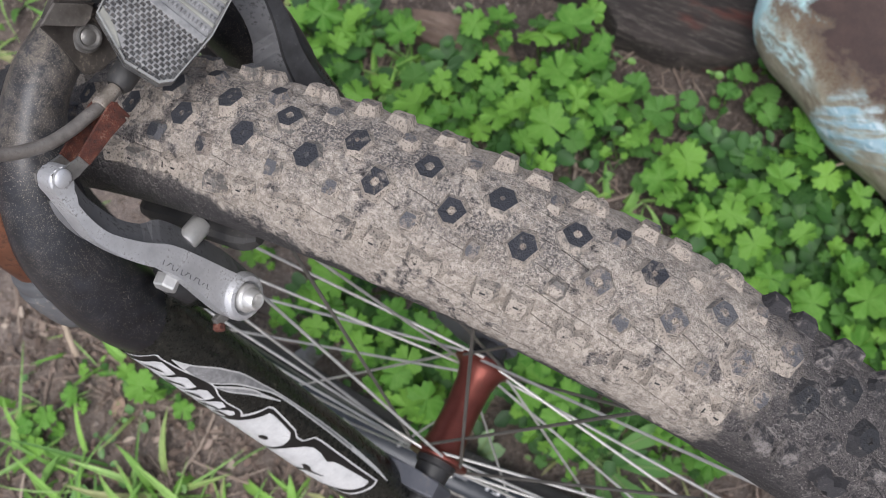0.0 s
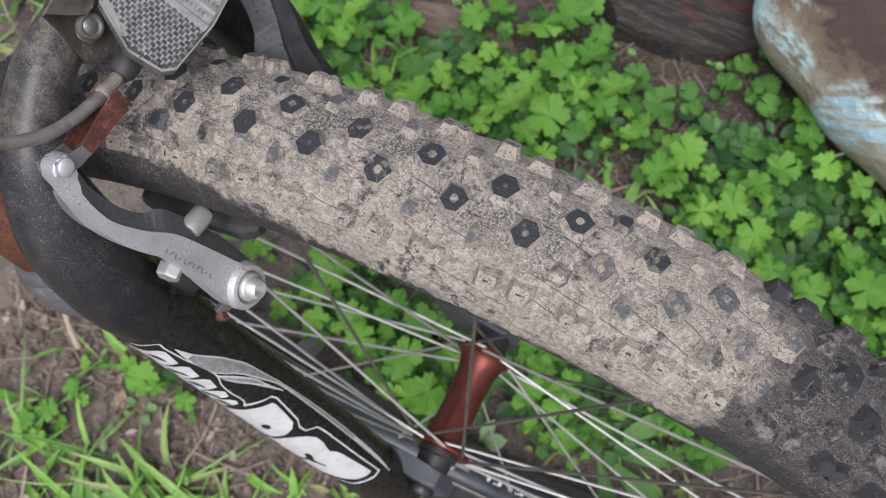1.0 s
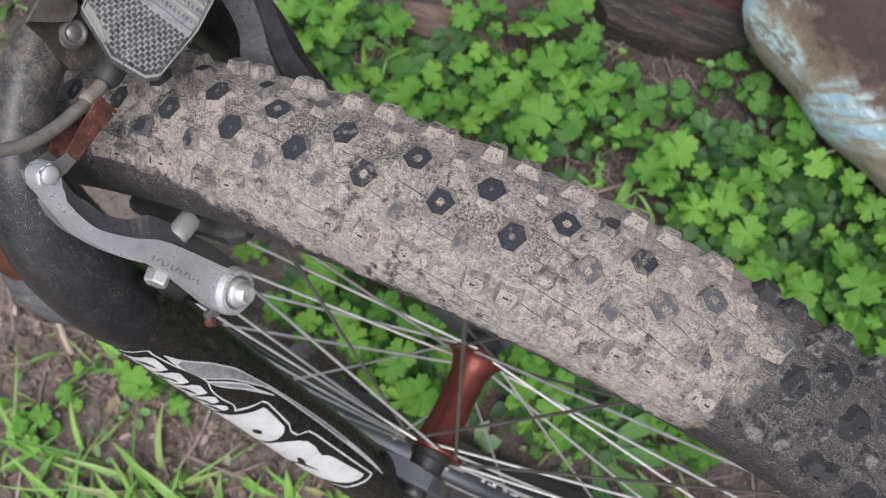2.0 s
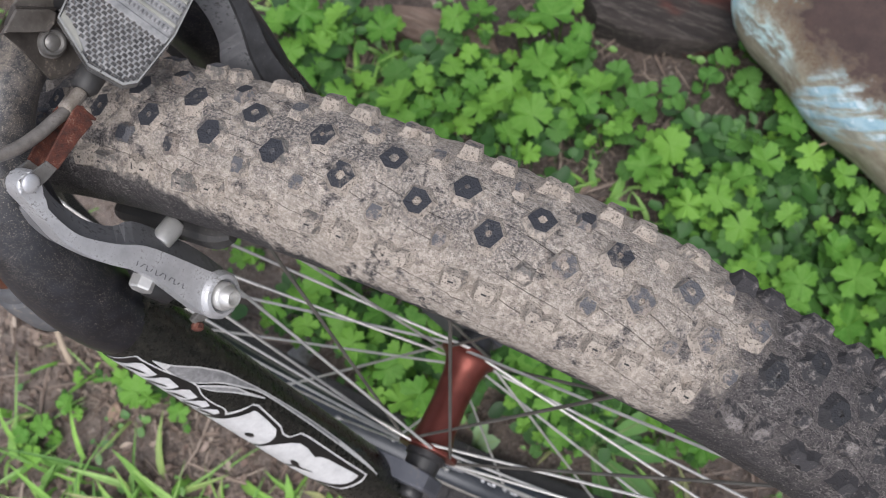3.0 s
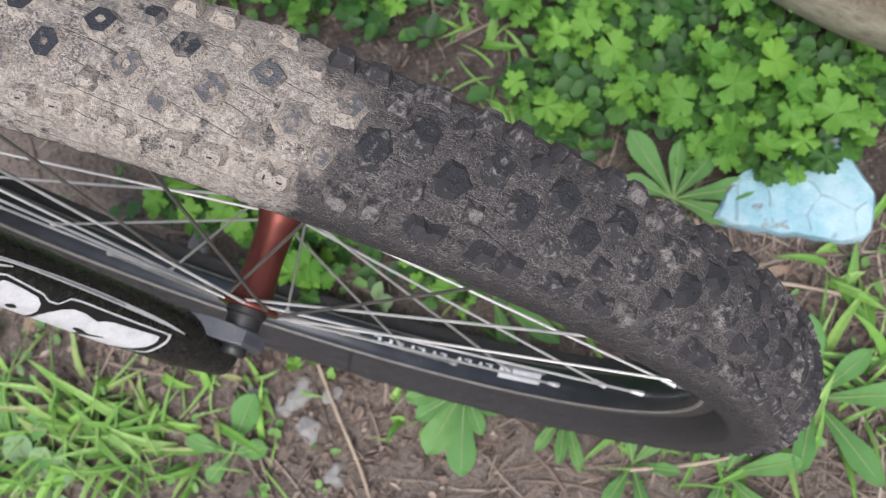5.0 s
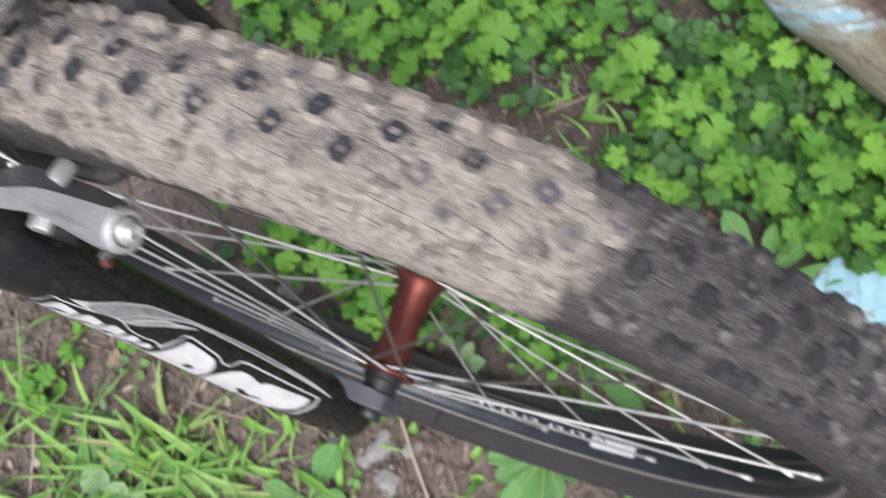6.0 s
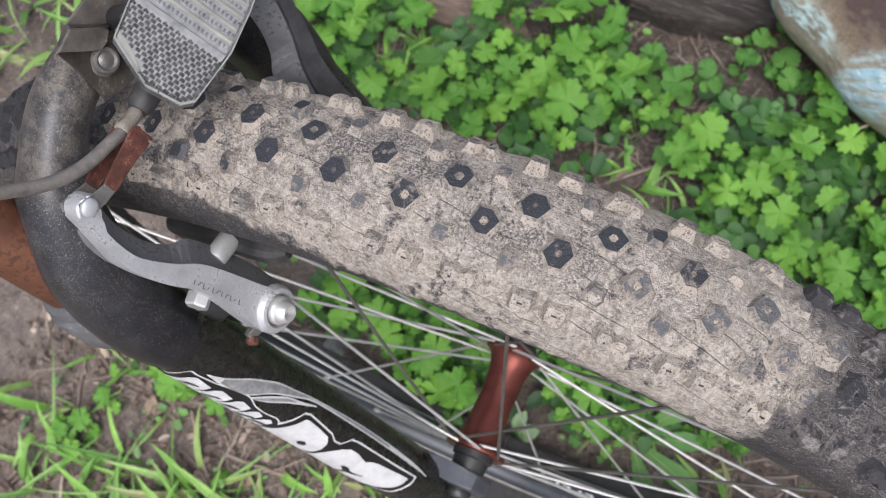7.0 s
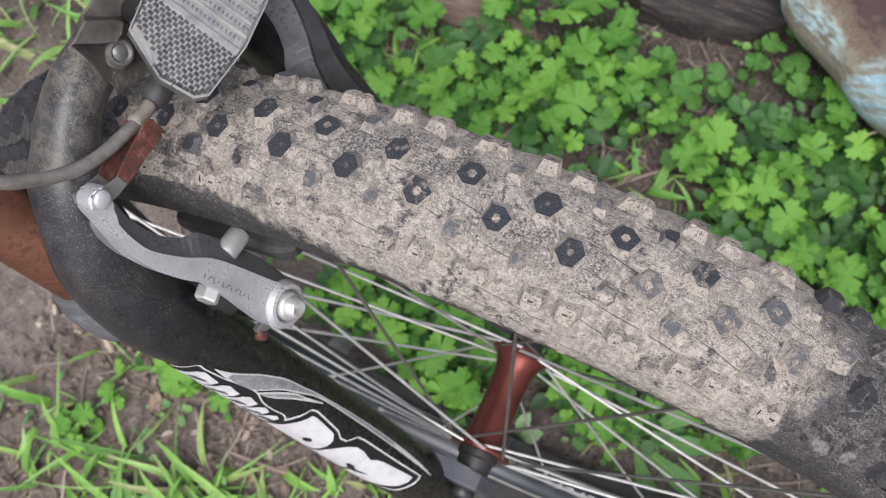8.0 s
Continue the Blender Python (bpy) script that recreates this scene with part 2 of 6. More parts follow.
def rust_paint_material():
    """Turquoise paint that flakes off rusted, weathered brown steel; it survives along the lower edge."""
    n = Nodes("flaking_turquoise_paint")
    c = n.coords()
    sep = n.add("ShaderNodeSeparateXYZ")
    n.put(sep.inputs[0], n.coords("UV"))
    big, mid, fine = n.noise(c, 14, 5, 0.65), n.noise(c, 60, 5, 0.7, (1, 1, 2.2)), n.noise(c, 420, 4, 0.7)
    rust = n.mix(n.ramp(big, 0.35, 0.65), (0.034, 0.021, 0.019), (0.078, 0.047, 0.039))
    rust = n.mix(n.math("MULTIPLY", n.ramp(fine, 0.5, 0.7), 0.4), rust, (0.03, 0.02, 0.018))
    chalk = n.mix(n.ramp(mid, 0.35, 0.65), (0.18, 0.15, 0.105), (0.34, 0.315, 0.24))
    paint = n.mix(n.ramp(mid, 0.35, 0.65), (0.34, 0.56, 0.585), (0.52, 0.72, 0.735))
    ragged = n.math("ADD", n.ramp(big, 0.3, 0.7, -0.05, 0.05), n.ramp(mid, 0.3, 0.7, -0.035, 0.035))
    u, v = n.math("ADD", sep.outputs[0], ragged), n.math("ADD", sep.outputs[1], ragged)
    col = n.mix(n.ramp(v, 0.47, 0.57), chalk, rust)
    col = n.mix(n.math("MULTIPLY", n.ramp(n.math("ABSOLUTE", n.math("SUBTRACT", v, 0.51)), 0.01, 0.06, 0.7, 0.0), n.ramp(fine, 0.42, 0.55)), col, (0.125, 0.075, 0.042))
    # paint left on the end of the drum, as thin patches along the shoulder, and in layers on the lower edge
    end = n.math("MULTIPLY", n.ramp(u, 0.21, 0.25, 1.0, 0.0), n.ramp(v, 0.55, 0.60, 1.0, 0.0))
    patch = n.math("MULTIPLY", n.ramp(n.math("ABSOLUTE", n.math("SUBTRACT", v, 0.42)), 0.02, 0.06, 0.8, 0.0), n.math("MULTIPLY", n.ramp(u, 0.36, 0.42, 1.0, 0.0), n.ramp(mid, 0.40, 0.54, 0.1, 1.0)))
    slant = n.math("SUBTRACT", sep.outputs[0], n.math("MULTIPLY", n.math("SUBTRACT", sep.outputs[1], 0.28), 0.27))
    streak = n.add("ShaderNodeCombineXYZ")
    n.put(streak.inputs[0], n.math("MULTIPLY", slant, 55.0))
    n.put(streak.inputs[1], n.math("MULTIPLY", sep.outputs[1], 6.0))
    streak = n.noise(streak.outputs[0], 1.0, 4, 0.6)
    foot = n.math("MULTIPLY", n.ramp(v, 0.48, 0.54, 1.0, 0.0), n.math("MULTIPLY", n.ramp(n.math("ADD", sep.outputs[0], n.math("MULTIPLY", ragged, 0.3)), 0.425, 0.445), n.ramp(n.math("ADD", slant, n.math("MULTIPLY", ragged, 0.3)), 0.485, 0.505, 1.0, 0.0)))
    foot = n.math("MULTIPLY", foot, n.ramp(streak, 0.42, 0.54, 0.1, 1.0))
    band = n.math("MAXIMUM", end, n.math("MAXIMUM", patch, foot))
    col = n.mix(band, col, n.mix(foot, paint, n.mix(n.ramp(mid, 0.35, 0.65), (0.21, 0.36, 0.44), (0.38, 0.52, 0.58))))
    chip = n.math("MULTIPLY", n.ramp(n.noise(c, 48, 4, 0.7, (1.0, 1.0, 3.0)), 0.54, 0.58), band)
    col = n.mix(n.math("MULTIPLY", chip, 0.8), col, (0.58, 0.67, 0.71))
    n.bump(n.math("ADD", n.math("MULTIPLY", band, 0.5), n.math("ADD", mid, n.math("MULTIPLY", fine, 0.5))), 0.6, 0.004)
    return n.done(col, 0.75)


def slab_material():
    """Pale turquoise paint, cracked and flaked to a pinkish ground in a few places."""
    n = Nodes("chipped_turquoise_paint")
    c = n.coords()
    big, mid, fine = n.noise(c, 22, 5, 0.65), n.noise(c, 70, 5, 0.75), n.noise(c, 420, 3, 0.7)
    col = n.mix(n.ramp(mid, 0.3, 0.7), (0.19, 0.37, 0.44), (0.34, 0.51, 0.57))
    col = n.mix(n.math("MULTIPLY", n.ramp(big, 0.50, 0.60), 0.45), col, (0.46, 0.58, 0.62))
    cell = n.add("ShaderNodeTexVoronoi", feature="DISTANCE_TO_EDGE")
    n.put(cell.inputs["Vector"], c)
    cell.inputs["Scale"].default_value = 26
    crack = n.math("MULTIPLY", n.ramp(cell.outputs["Distance"], 0.01, 0.035, 1.0, 0.0), n.ramp(mid, 0.46, 0.56))
    bare = n.math("MULTIPLY", n.ramp(big, 0.40, 0.36), n.ramp(mid, 0.42, 0.50))
    col = n.mix(n.math("MULTIPLY", bare, 0.85), col, (0.30, 0.235, 0.195))
    col = n.mix(n.math("MULTIPLY", crack, 0.3), col, (0.24, 0.24, 0.24))
    n.bump(n.math("SUBTRACT", n.math("ADD", big, n.math("MULTIPLY", fine, 0.2)), n.math("ADD", n.math("MULTIPLY", bare, 0.5), n.math("MULTIPLY", crack, 0.4))), 0.7, 0.004)
    return n.done(col, 0.8)


def wood_material(name, dark, light, worn, paint, share):
    """Weathered wood, paler along the worn grain, with remnants of paint."""
    n = Nodes(name)
    c = n.coords()
    grain, fine, big = n.noise(c, 26, 5, 0.7, (0.28, 2.6, 1.5)), n.noise(c, 120, 4, 0.75, (0.3, 2.5, 1.5)), n.noise(c, 11, 4, 0.6, (0.6, 1.6, 1))
    col = n.mix(n.ramp(grain, 0.35, 0.65), dark, light)
    col = n.mix(n.math("MULTIPLY", n.ramp(fine, 0.52, 0.66), 0.7), col, worn)
    red = n.math("MULTIPLY", n.ramp(big, 0.54, 0.62), n.ramp(grain, 0.36, 0.52))
    col = n.mix(n.math("MULTIPLY", red, share), col, paint)
    n.bump(n.math("ADD", grain, n.math("MULTIPLY", fine, 0.5)), 1.0, 0.012)
    return n.done(col, 0.9)


M_TYRE = tyre_material()
M_KNOB_MUD = mud_material("muddy_block", (0.440, 0.386, 0.331), (0.318, 0.275, 0.234), (0.145, 0.135, 0.127), 0.36)
M_KNOB_TOP = mud_material("bare_block", (0.24, 0.21, 0.185), (0.13, 0.115, 0.10), (0.029, 0.031, 0.039), 0.64)
M_KNOB_GREY = mud_material("half_bare_block", (0.29, 0.245, 0.21), (0.23, 0.197, 0.17), (0.095, 0.096, 0.105), 0.49)
M_KNOB_BLACK = mud_material("washed_block", (0.28, 0.257, 0.24), (0.125, 0.113, 0.108), (0.036, 0.035, 0.038), 0.56)
M_KNOB_DUSTY = mud_material("washed_dusty_block", (0.225, 0.203, 0.193), (0.12, 0.109, 0.106), (0.038, 0.036, 0.039), 0.53)
M_KNOB_DARK = mud_material("washed_block_top", (0.15, 0.142, 0.136), (0.070, 0.068, 0.067), (0.023, 0.024, 0.028), 0.62)
M_RUBBER = simple("black_rubber", (0.018, 0.018, 0.019), (0.04, 0.038, 0.036), 90, 0.6, 0, 0.4, 0.0005, (0.2, 0.17, 0.14), 0.4)
M_FORK = simple("black_gloss_paint", (0.006, 0.007, 0.006), (0.012, 0.013, 0.011), 260, 0.28, 0, 0.15, 0.0003, (0.22, 0.19, 0.145), 0.75, 0.585)
M_ARCH = arch_material()
M_ALLOY = simple("brushed_grey_alloy", (0.40, 0.405, 0.42), (0.58, 0.585, 0.60), 110, 0.44, 0.5, 0.3, 0.0004, (0.14, 0.125, 0.11), 0.6, 0.55)
M_FLANK = simple("shaded_flank_alloy", (0.11, 0.111, 0.117), (0.19, 0.192, 0.20), 80, 0.48, 0.2, 0.3, 0.0004, (0.035, 0.033, 0.03), 0.6, 0.55)
M_MARK = simple("engraved_shadow_line", (0.06, 0.06, 0.065), (0.11, 0.11, 0.115), 200, 0.6)
M_STEEL = simple("bright_steel", (0.48, 0.48, 0.47), (0.66, 0.65, 0.63), 120, 0.36, 0.6, 0.1, 0.0002, (0.25, 0.2, 0.16), 0.5, 0.6)
M_DULL = simple("dull_zinc", (0.12, 0.116, 0.11), (0.21, 0.203, 0.192), 160, 0.38, 0.45, 0.4, 0.0005, (0.09, 0.07, 0.055), 0.6, 0.56)
M_DULL_TAN = simple("dirty_tan_metal", (0.19, 0.155, 0.12), (0.40, 0.37, 0.33), 260, 0.5, 0.3, 0.4, 0.0004, (0.14, 0.06, 0.03), 0.6, 0.54)
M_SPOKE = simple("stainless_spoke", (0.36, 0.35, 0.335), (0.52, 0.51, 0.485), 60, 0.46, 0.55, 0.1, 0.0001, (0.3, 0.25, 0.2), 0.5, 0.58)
M_SPOKE_SHADED = simple("shaded_spoke", (0.10, 0.094, 0.085), (0.17, 0.16, 0.145), 60, 0.5, 0.5, 0.1, 0.0001, (0.1, 0.08, 0.06), 0.5, 0.58)
M_HUB = simple("red_anodised_alloy", (0.10, 0.027, 0.020), (0.16, 0.044, 0.033), 60, 0.36, 0.7, 0.15, 0.0003, (0.08, 0.05, 0.04), 0.5, 0.6)
M_BLACK = simple("black_plastic", (0.012, 0.012, 0.013), (0.022, 0.022, 0.023), 90, 0.45, 0, 0.2, 0.0003, (0.16, 0.14, 0.12), 0.4, 0.6)
M_RIM = simple("black_rim_anodising", (0.018, 0.021, 0.026), (0.032, 0.036, 0.043), 50, 0.36, 0.3, 0.1, 0.0003, (0.14, 0.12, 0.10), 0.5, 0.6)
M_RIM_EDGE = simple("worn_pale_alloy", (0.20, 0.185, 0.165), (0.32, 0.30, 0.27), 60, 0.55, 0.3, 0.2, 0.0002, (0.08, 0.07, 0.06), 0.5, 0.55)
M_TRACK = simple("dirty_brake_track", (0.05, 0.047, 0.044), (0.10, 0.094, 0.086), 60, 0.5, 0.3, 0.2, 0.0002, (0.08, 0.07, 0.06), 0.5, 0.55)
M_RUST = simple("rusted_steel", (0.028, 0.009, 0.007), (0.145, 0.040, 0.022), 260, 0.8, 0.0, 0.9, 0.0012, (0.27, 0.20, 0.16), 0.6, 0.55)
M_RUSTY_FRAME = simple("rusty_steel_tube", (0.045, 0.016, 0.010), (0.165, 0.064, 0.030), 48, 0.5, 0.1, 0.4, 0.0006, (0.030, 0.014, 0.010), 0.6, 0.52)
M_BRACKET = simple("blackened_steel_sheet", (0.032, 0.027, 0.024), (0.085, 0.075, 0.066), 90, 0.5, 0.3, 0.4, 0.0005, (0.28, 0.24, 0.19), 0.6, 0.56)
M_FLAP = simple("dusty_steel_sheet", (0.075, 0.066, 0.058), (0.16, 0.145, 0.13), 110, 0.5, 0.2, 0.4, 0.0004, (0.36, 0.32, 0.27), 0.7, 0.56)
M_MILKY = simple("milky_yellowed_plastic", (0.15, 0.15, 0.132), (0.25, 0.25, 0.222), 70, 0.4, 0, 0.2, 0.0003, (0.3, 0.29, 0.25), 0.5, 0.57)
M_CABLE = simple("aged_grey_housing", (0.10, 0.090, 0.081), (0.22, 0.200, 0.182), 170, 0.38, 0.2, 0.2, 0.0003, (0.07, 0.06, 0.05), 0.5, 0.56)
M_DROPOUT = simple("grey_blue_painted_alloy", (0.055, 0.058, 0.07), (0.10, 0.104, 0.12), 60, 0.42, 0.3, 0.2, 0.0004, (0.2, 0.18, 0.15), 0.6, 0.58)
M_SEAL = simple("grey_seal_rubber", (0.060, 0.062, 0.067), (0.115, 0.115, 0.12), 60, 0.6, 0, 0.3, 0.0004, (0.30, 0.26, 0.21), 0.6, 0.57)
M_WHITE = simple("white_print", (0.47, 0.47, 0.475), (0.64, 0.64, 0.64), 160, 0.4, 0, 0.2, 0.0002, (0.35, 0.33, 0.31), 0.5, 0.57)
M_SILVER = simple("grey_print", (0.15, 0.15, 0.155), (0.30, 0.30, 0.305), 300, 0.42, 0.2, 0.1, 0.0001, (0.42, 0.42, 0.42), 0.6, 0.55)
M_SILVER_PALE = simple("pale_silver_print", (0.44, 0.44, 0.44), (0.58, 0.58, 0.57), 500, 0.42, 0.1, 0.1, 0.0001, (0.25, 0.25, 0.25), 0.5, 0.57)
M_ALLOY_SHADED = simple("shaded_alloy", (0.030, 0.031, 0.034), (0.085, 0.087, 0.092), 90, 0.5, 0.3, 0.3, 0.0004, (0.30, 0.28, 0.25), 0.5, 0.60)
M_PRINT_BLACK = simple("black_print", (0.006, 0.006, 0.006), (0.012, 0.012, 0.012), 60, 0.35)
M_LENS = simple("clear_prismatic_plastic", (0.18, 0.18, 0.182), (0.36, 0.36, 0.362), 160, 0.11, 0.78, 0.1, 0.0003, (0.3, 0.28, 0.22), 0.5, 0.6)
M_LENS_SOFT = simple("scuffed_prismatic_plastic", (0.12, 0.12, 0.122), (0.25, 0.25, 0.253), 300, 0.30, 0.3, 0.2, 0.0003, (0.42, 0.42, 0.41), 0.6, 0.56)
M_LENS_EDGE = simple("smoky_plastic_body", (0.085, 0.085, 0.085), (0.15, 0.15, 0.147), 60, 0.3, 0.0, 0.2, 0.0004, (0.3, 0.27, 0.2), 0.5, 0.6)
M_LENS_RIM = simple("clear_plastic_rim", (0.17, 0.17, 0.165), (0.32, 0.32, 0.305), 90, 0.2, 0.3, 0.2, 0.0003, (0.12, 0.11, 0.10), 0.6, 0.56)
M_LENS_PALE = simple("pale_lens_plastic", (0.14, 0.14, 0.142), (0.27, 0.27, 0.27), 300, 0.35, 0.3, 0.2, 0.0003, (0.15, 0.14, 0.12), 0.5, 0.57)
M_SOIL = soil_material()
M_DRUM = rust_paint_material()
# weed greens come in a lit and a shaded tone
M_WEED = leaf_material("lit_weed_leaf", (0.070, 0.215, 0.024), (0.195, 0.405, 0.055), (0.21, 0.39, 0.085), True)
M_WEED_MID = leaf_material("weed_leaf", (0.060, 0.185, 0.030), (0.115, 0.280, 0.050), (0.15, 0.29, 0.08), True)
M_WEED_SHADED = leaf_material("shaded_weed_leaf", (0.022, 0.080, 0.016), (0.085, 0.220, 0.036), (0.11, 0.22, 0.05), True)
M_BROAD = leaf_material("broad_leaf", (0.115, 0.28, 0.08), (0.19, 0.38, 0.115), (0.10, 0.23, 0.07))
M_PALE_LEAF = leaf_material("pale_leaf", (0.22, 0.36, 0.17), (0.34, 0.48, 0.27), (0.20, 0.32, 0.15))
M_STEM = leaf_material("green_stem", (0.11, 0.22, 0.04), (0.15, 0.27, 0.06), (0.16, 0.26, 0.09))
M_RIB = leaf_material("pale_leaf_rib", (0.30, 0.42, 0.16), (0.34, 0.46, 0.2), (0.3, 0.4, 0.2))


def island_material(name, cols, rough=0.7):
    """Colour that changes from piece to piece of one mesh."""
    n = Nodes(name)
    rnd = n.add("ShaderNodeNewGeometry").outputs["Random Per Island"]
    ramp = n.add("ShaderNodeValToRGB")
    n.put(ramp.inputs[0], rnd)
    e = ramp.color_ramp.elements
    e[0].position, e[0].color = 0.0, (*cols[0], 1)
    e[1].position, e[1].color = 1.0, (*cols[-1], 1)
    for i, c in enumerate(cols[1:-1], 1):
        x = e.new(i / (len(cols) - 1))
        x.color = (*c, 1)
    c = n.coords()
    col = n.mix(n.math("MULTIPLY", n.ramp(n.noise(c, 120, 3, 0.6), 0.35, 0.7), 0.3), ramp.outputs[0], cols[0])
    n.bump(n.noise(c, 500, 3, 0.6), 0.3, 0.001)
    return n.done(col, rough)


M_GRASS = island_material("grass_blade", [(0.060, 0.15, 0.028), (0.15, 0.33, 0.045), (0.10, 0.22, 0.04), (0.23, 0.43, 0.075), (0.13, 0.26, 0.055), (0.27, 0.43, 0.13), (0.20, 0.34, 0.075), (0.30, 0.28, 0.14)], 0.55)
M_SEEDLING = island_material("seedling_leaf", [(0.045, 0.12, 0.03), (0.09, 0.21, 0.04), (0.14, 0.28, 0.06), (0.08, 0.16, 0.055)], 0.55)
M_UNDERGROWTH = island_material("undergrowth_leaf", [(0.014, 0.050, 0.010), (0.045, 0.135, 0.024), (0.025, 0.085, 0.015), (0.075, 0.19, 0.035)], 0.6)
M_STRAW = island_material("dry_litter", [(0.07, 0.048, 0.037), (0.24, 0.185, 0.15), (0.11, 0.078, 0.06), (0.42, 0.35, 0.285), (0.15, 0.10, 0.08), (0.30, 0.235, 0.195), (0.05, 0.034, 0.027), (0.36, 0.28, 0.225)], 0.9)
M_CRUMB = island_material("soil_crumb", [(0.06, 0.046, 0.038), (0.13, 0.104, 0.086), (0.09, 0.07, 0.057), (0.33, 0.29, 0.255), (0.10, 0.078, 0.062), (0.18, 0.15, 0.125)], 0.95)
M_STONE = simple("grey_stone", (0.18, 0.172, 0.165), (0.33, 0.32, 0.31), 60, 0.9, 0, 0.6, 0.003, (0.12, 0.1, 0.08), 0.6, 0.55)
M_STICK = simple("dry_straw", (0.30, 0.235, 0.175), (0.46, 0.375, 0.28), 70, 0.9, 0, 0.5, 0.001, (0.13, 0.09, 0.065), 0.6, 0.56)
M_CHIP = wood_material("weathered_pinkish_wood", (0.12, 0.080, 0.060), (0.29, 0.21, 0.165), (0.36, 0.285, 0.235), (0.10, 0.06, 0.045), 0.6)
M_DEAD_LEAF = simple("dry_tan_leaf", (0.20, 0.135, 0.10), (0.34, 0.25, 0.185), 60, 0.9, 0, 0.7, 0.002, (0.10, 0.065, 0.045), 0.7, 0.54)
M_PLANK = wood_material("dark_rotten_wood", (0.012, 0.009, 0.008), (0.055, 0.044, 0.038), (0.14, 0.12, 0.105), (0.125, 0.034, 0.022), 0.75)
M_SLAB = slab_material()


# ---- mesh helpers ----
def mesh_of(name, verts, faces, mats, smooth=True, face_mats=None, uvs=None):
    me = bpy.data.meshes.new(name)
    me.from_pydata([tuple(v) for v in verts], [], faces)
    for m in mats if isinstance(mats, (list, tuple)) else [mats]:
        me.materials.append(m)
    if face_mats is not None:
        me.polygons.foreach_set("material_index", face_mats)
    me.polygons.foreach_set("use_smooth", [smooth] * len(faces))
    if uvs is not None:
        layer = me.uv_layers.new(name="UVMap")
        idx = np.zeros(len(me.loops), dtype=np.int32)
        me.loops.foreach_get("vertex_index", idx)
        layer.data.foreach_set("uv", np.asarray(uvs, dtype=np.float32)[idx].ravel())
    me.update()
    if smooth:
        me.set_sharp_from_angle(angle=radians(42))
    return me


def bm_mesh(name, bm, mat, smooth=False):
    me = bpy.data.meshes.new(name)
    bmesh.ops.recalc_face_normals(bm, faces=bm.faces)
    bm.to_mesh(me)
    bm.free()
    for m in mat if isinstance(mat, (list, tuple)) else [mat]:
        me.materials.append(m)
    me.polygons.foreach_set("use_smooth", [smooth] * len(me.polygons))
    return me


def part(name, me, parent=None, m=None, label=""):
    ob = new(name, me)
    ob.parent = parent
    if m is not None:
        ob.matrix_basis = m
    return tagged(ob, label)


def thing(name, m, label, category, group="", kind=""):
    ob = new(name, None)
    ob.empty_display_size = 0.02
    ob.matrix_basis = m
    return tagged(ob, label, category, group, kind)


def revolve(profile, count, a0=0.0, a1=360.0, closed_profile=False):
    """Turns (radius, y) points about the y axis; angle 0 is up (+z), growing towards +x."""
    full = abs(a1 - a0 - 360) < 1e-6
    steps = count if full else count + 1
    k = len(profile)
    verts, faces = [], []
    for i in range(steps):
        a = radians(a0 + (a1 - a0) * i / count)
        s, c = math.sin(a), math.cos(a)
        verts += [(r * s, y, r * c) for r, y in profile]
    for i in range(count):
        j = (i + 1) % steps
        for p in range(k if closed_profile else k - 1):
            q = (p + 1) % k
            faces.append((i * k + p, i * k + q, j * k + q, j * k + p))
    return verts, faces


def smooth_path(points, steps):
    """Catmull-Rom curve through the points."""
    pts = [Vector(p) for p in points]
    pts = [2 * pts[0] - pts[1]] + pts + [2 * pts[-1] - pts[-2]]
    out = []
    for i in range(1, len(pts) - 2):
        a, b, c, d = pts[i - 1:i + 3]
        for s in range(steps):
            t = s / steps
            out.append(0.5 * ((2 * b) + (c - a) * t + (2 * a - 5 * b + 4 * c - d) * t * t + (3 * b - a - 3 * c + d) * t ** 3))
    out.append(pts[-2])
    return out


def tube(points, radii, count=12, flat=(1.0, 1.0), up=(0, 0, 1), caps=True):
    """A tube along points; radii is one number or one per point; flat scales the two cross axes."""
    pts = [Vector(p) for p in points]
    if not isinstance(radii, (list, tuple)):
        radii = [radii] * len(pts)
    verts, faces = [], []
    ref = Vector(up)
    for i, p in enumerate(pts):
        d = (pts[min(i + 1, len(pts) - 1)] - pts[max(i - 1, 0)]).normalized()
        e1 = (ref - d * ref.dot(d))
        if e1.length < 1e-4:
            e1 = d.orthogonal()
        e1.normalize()
        e2 = d.cross(e1)
        for k in range(count):
            a = 2 * math.pi * k / count
            verts.append(p + radii[i] * (flat[0] * math.cos(a) * e1 + flat[1] * math.sin(a) * e2))
    for i in range(len(pts) - 1):
        for k in range(count):
            j = (k + 1) % count
            faces.append((i * count + k, i * count + j, (i + 1) * count + j, (i + 1) * count + k))
    if caps:
        faces.append(tuple(range(count - 1, -1, -1)))
        faces.append(tuple(range((len(pts) - 1) * count, len(pts) * count)))
    return verts, faces


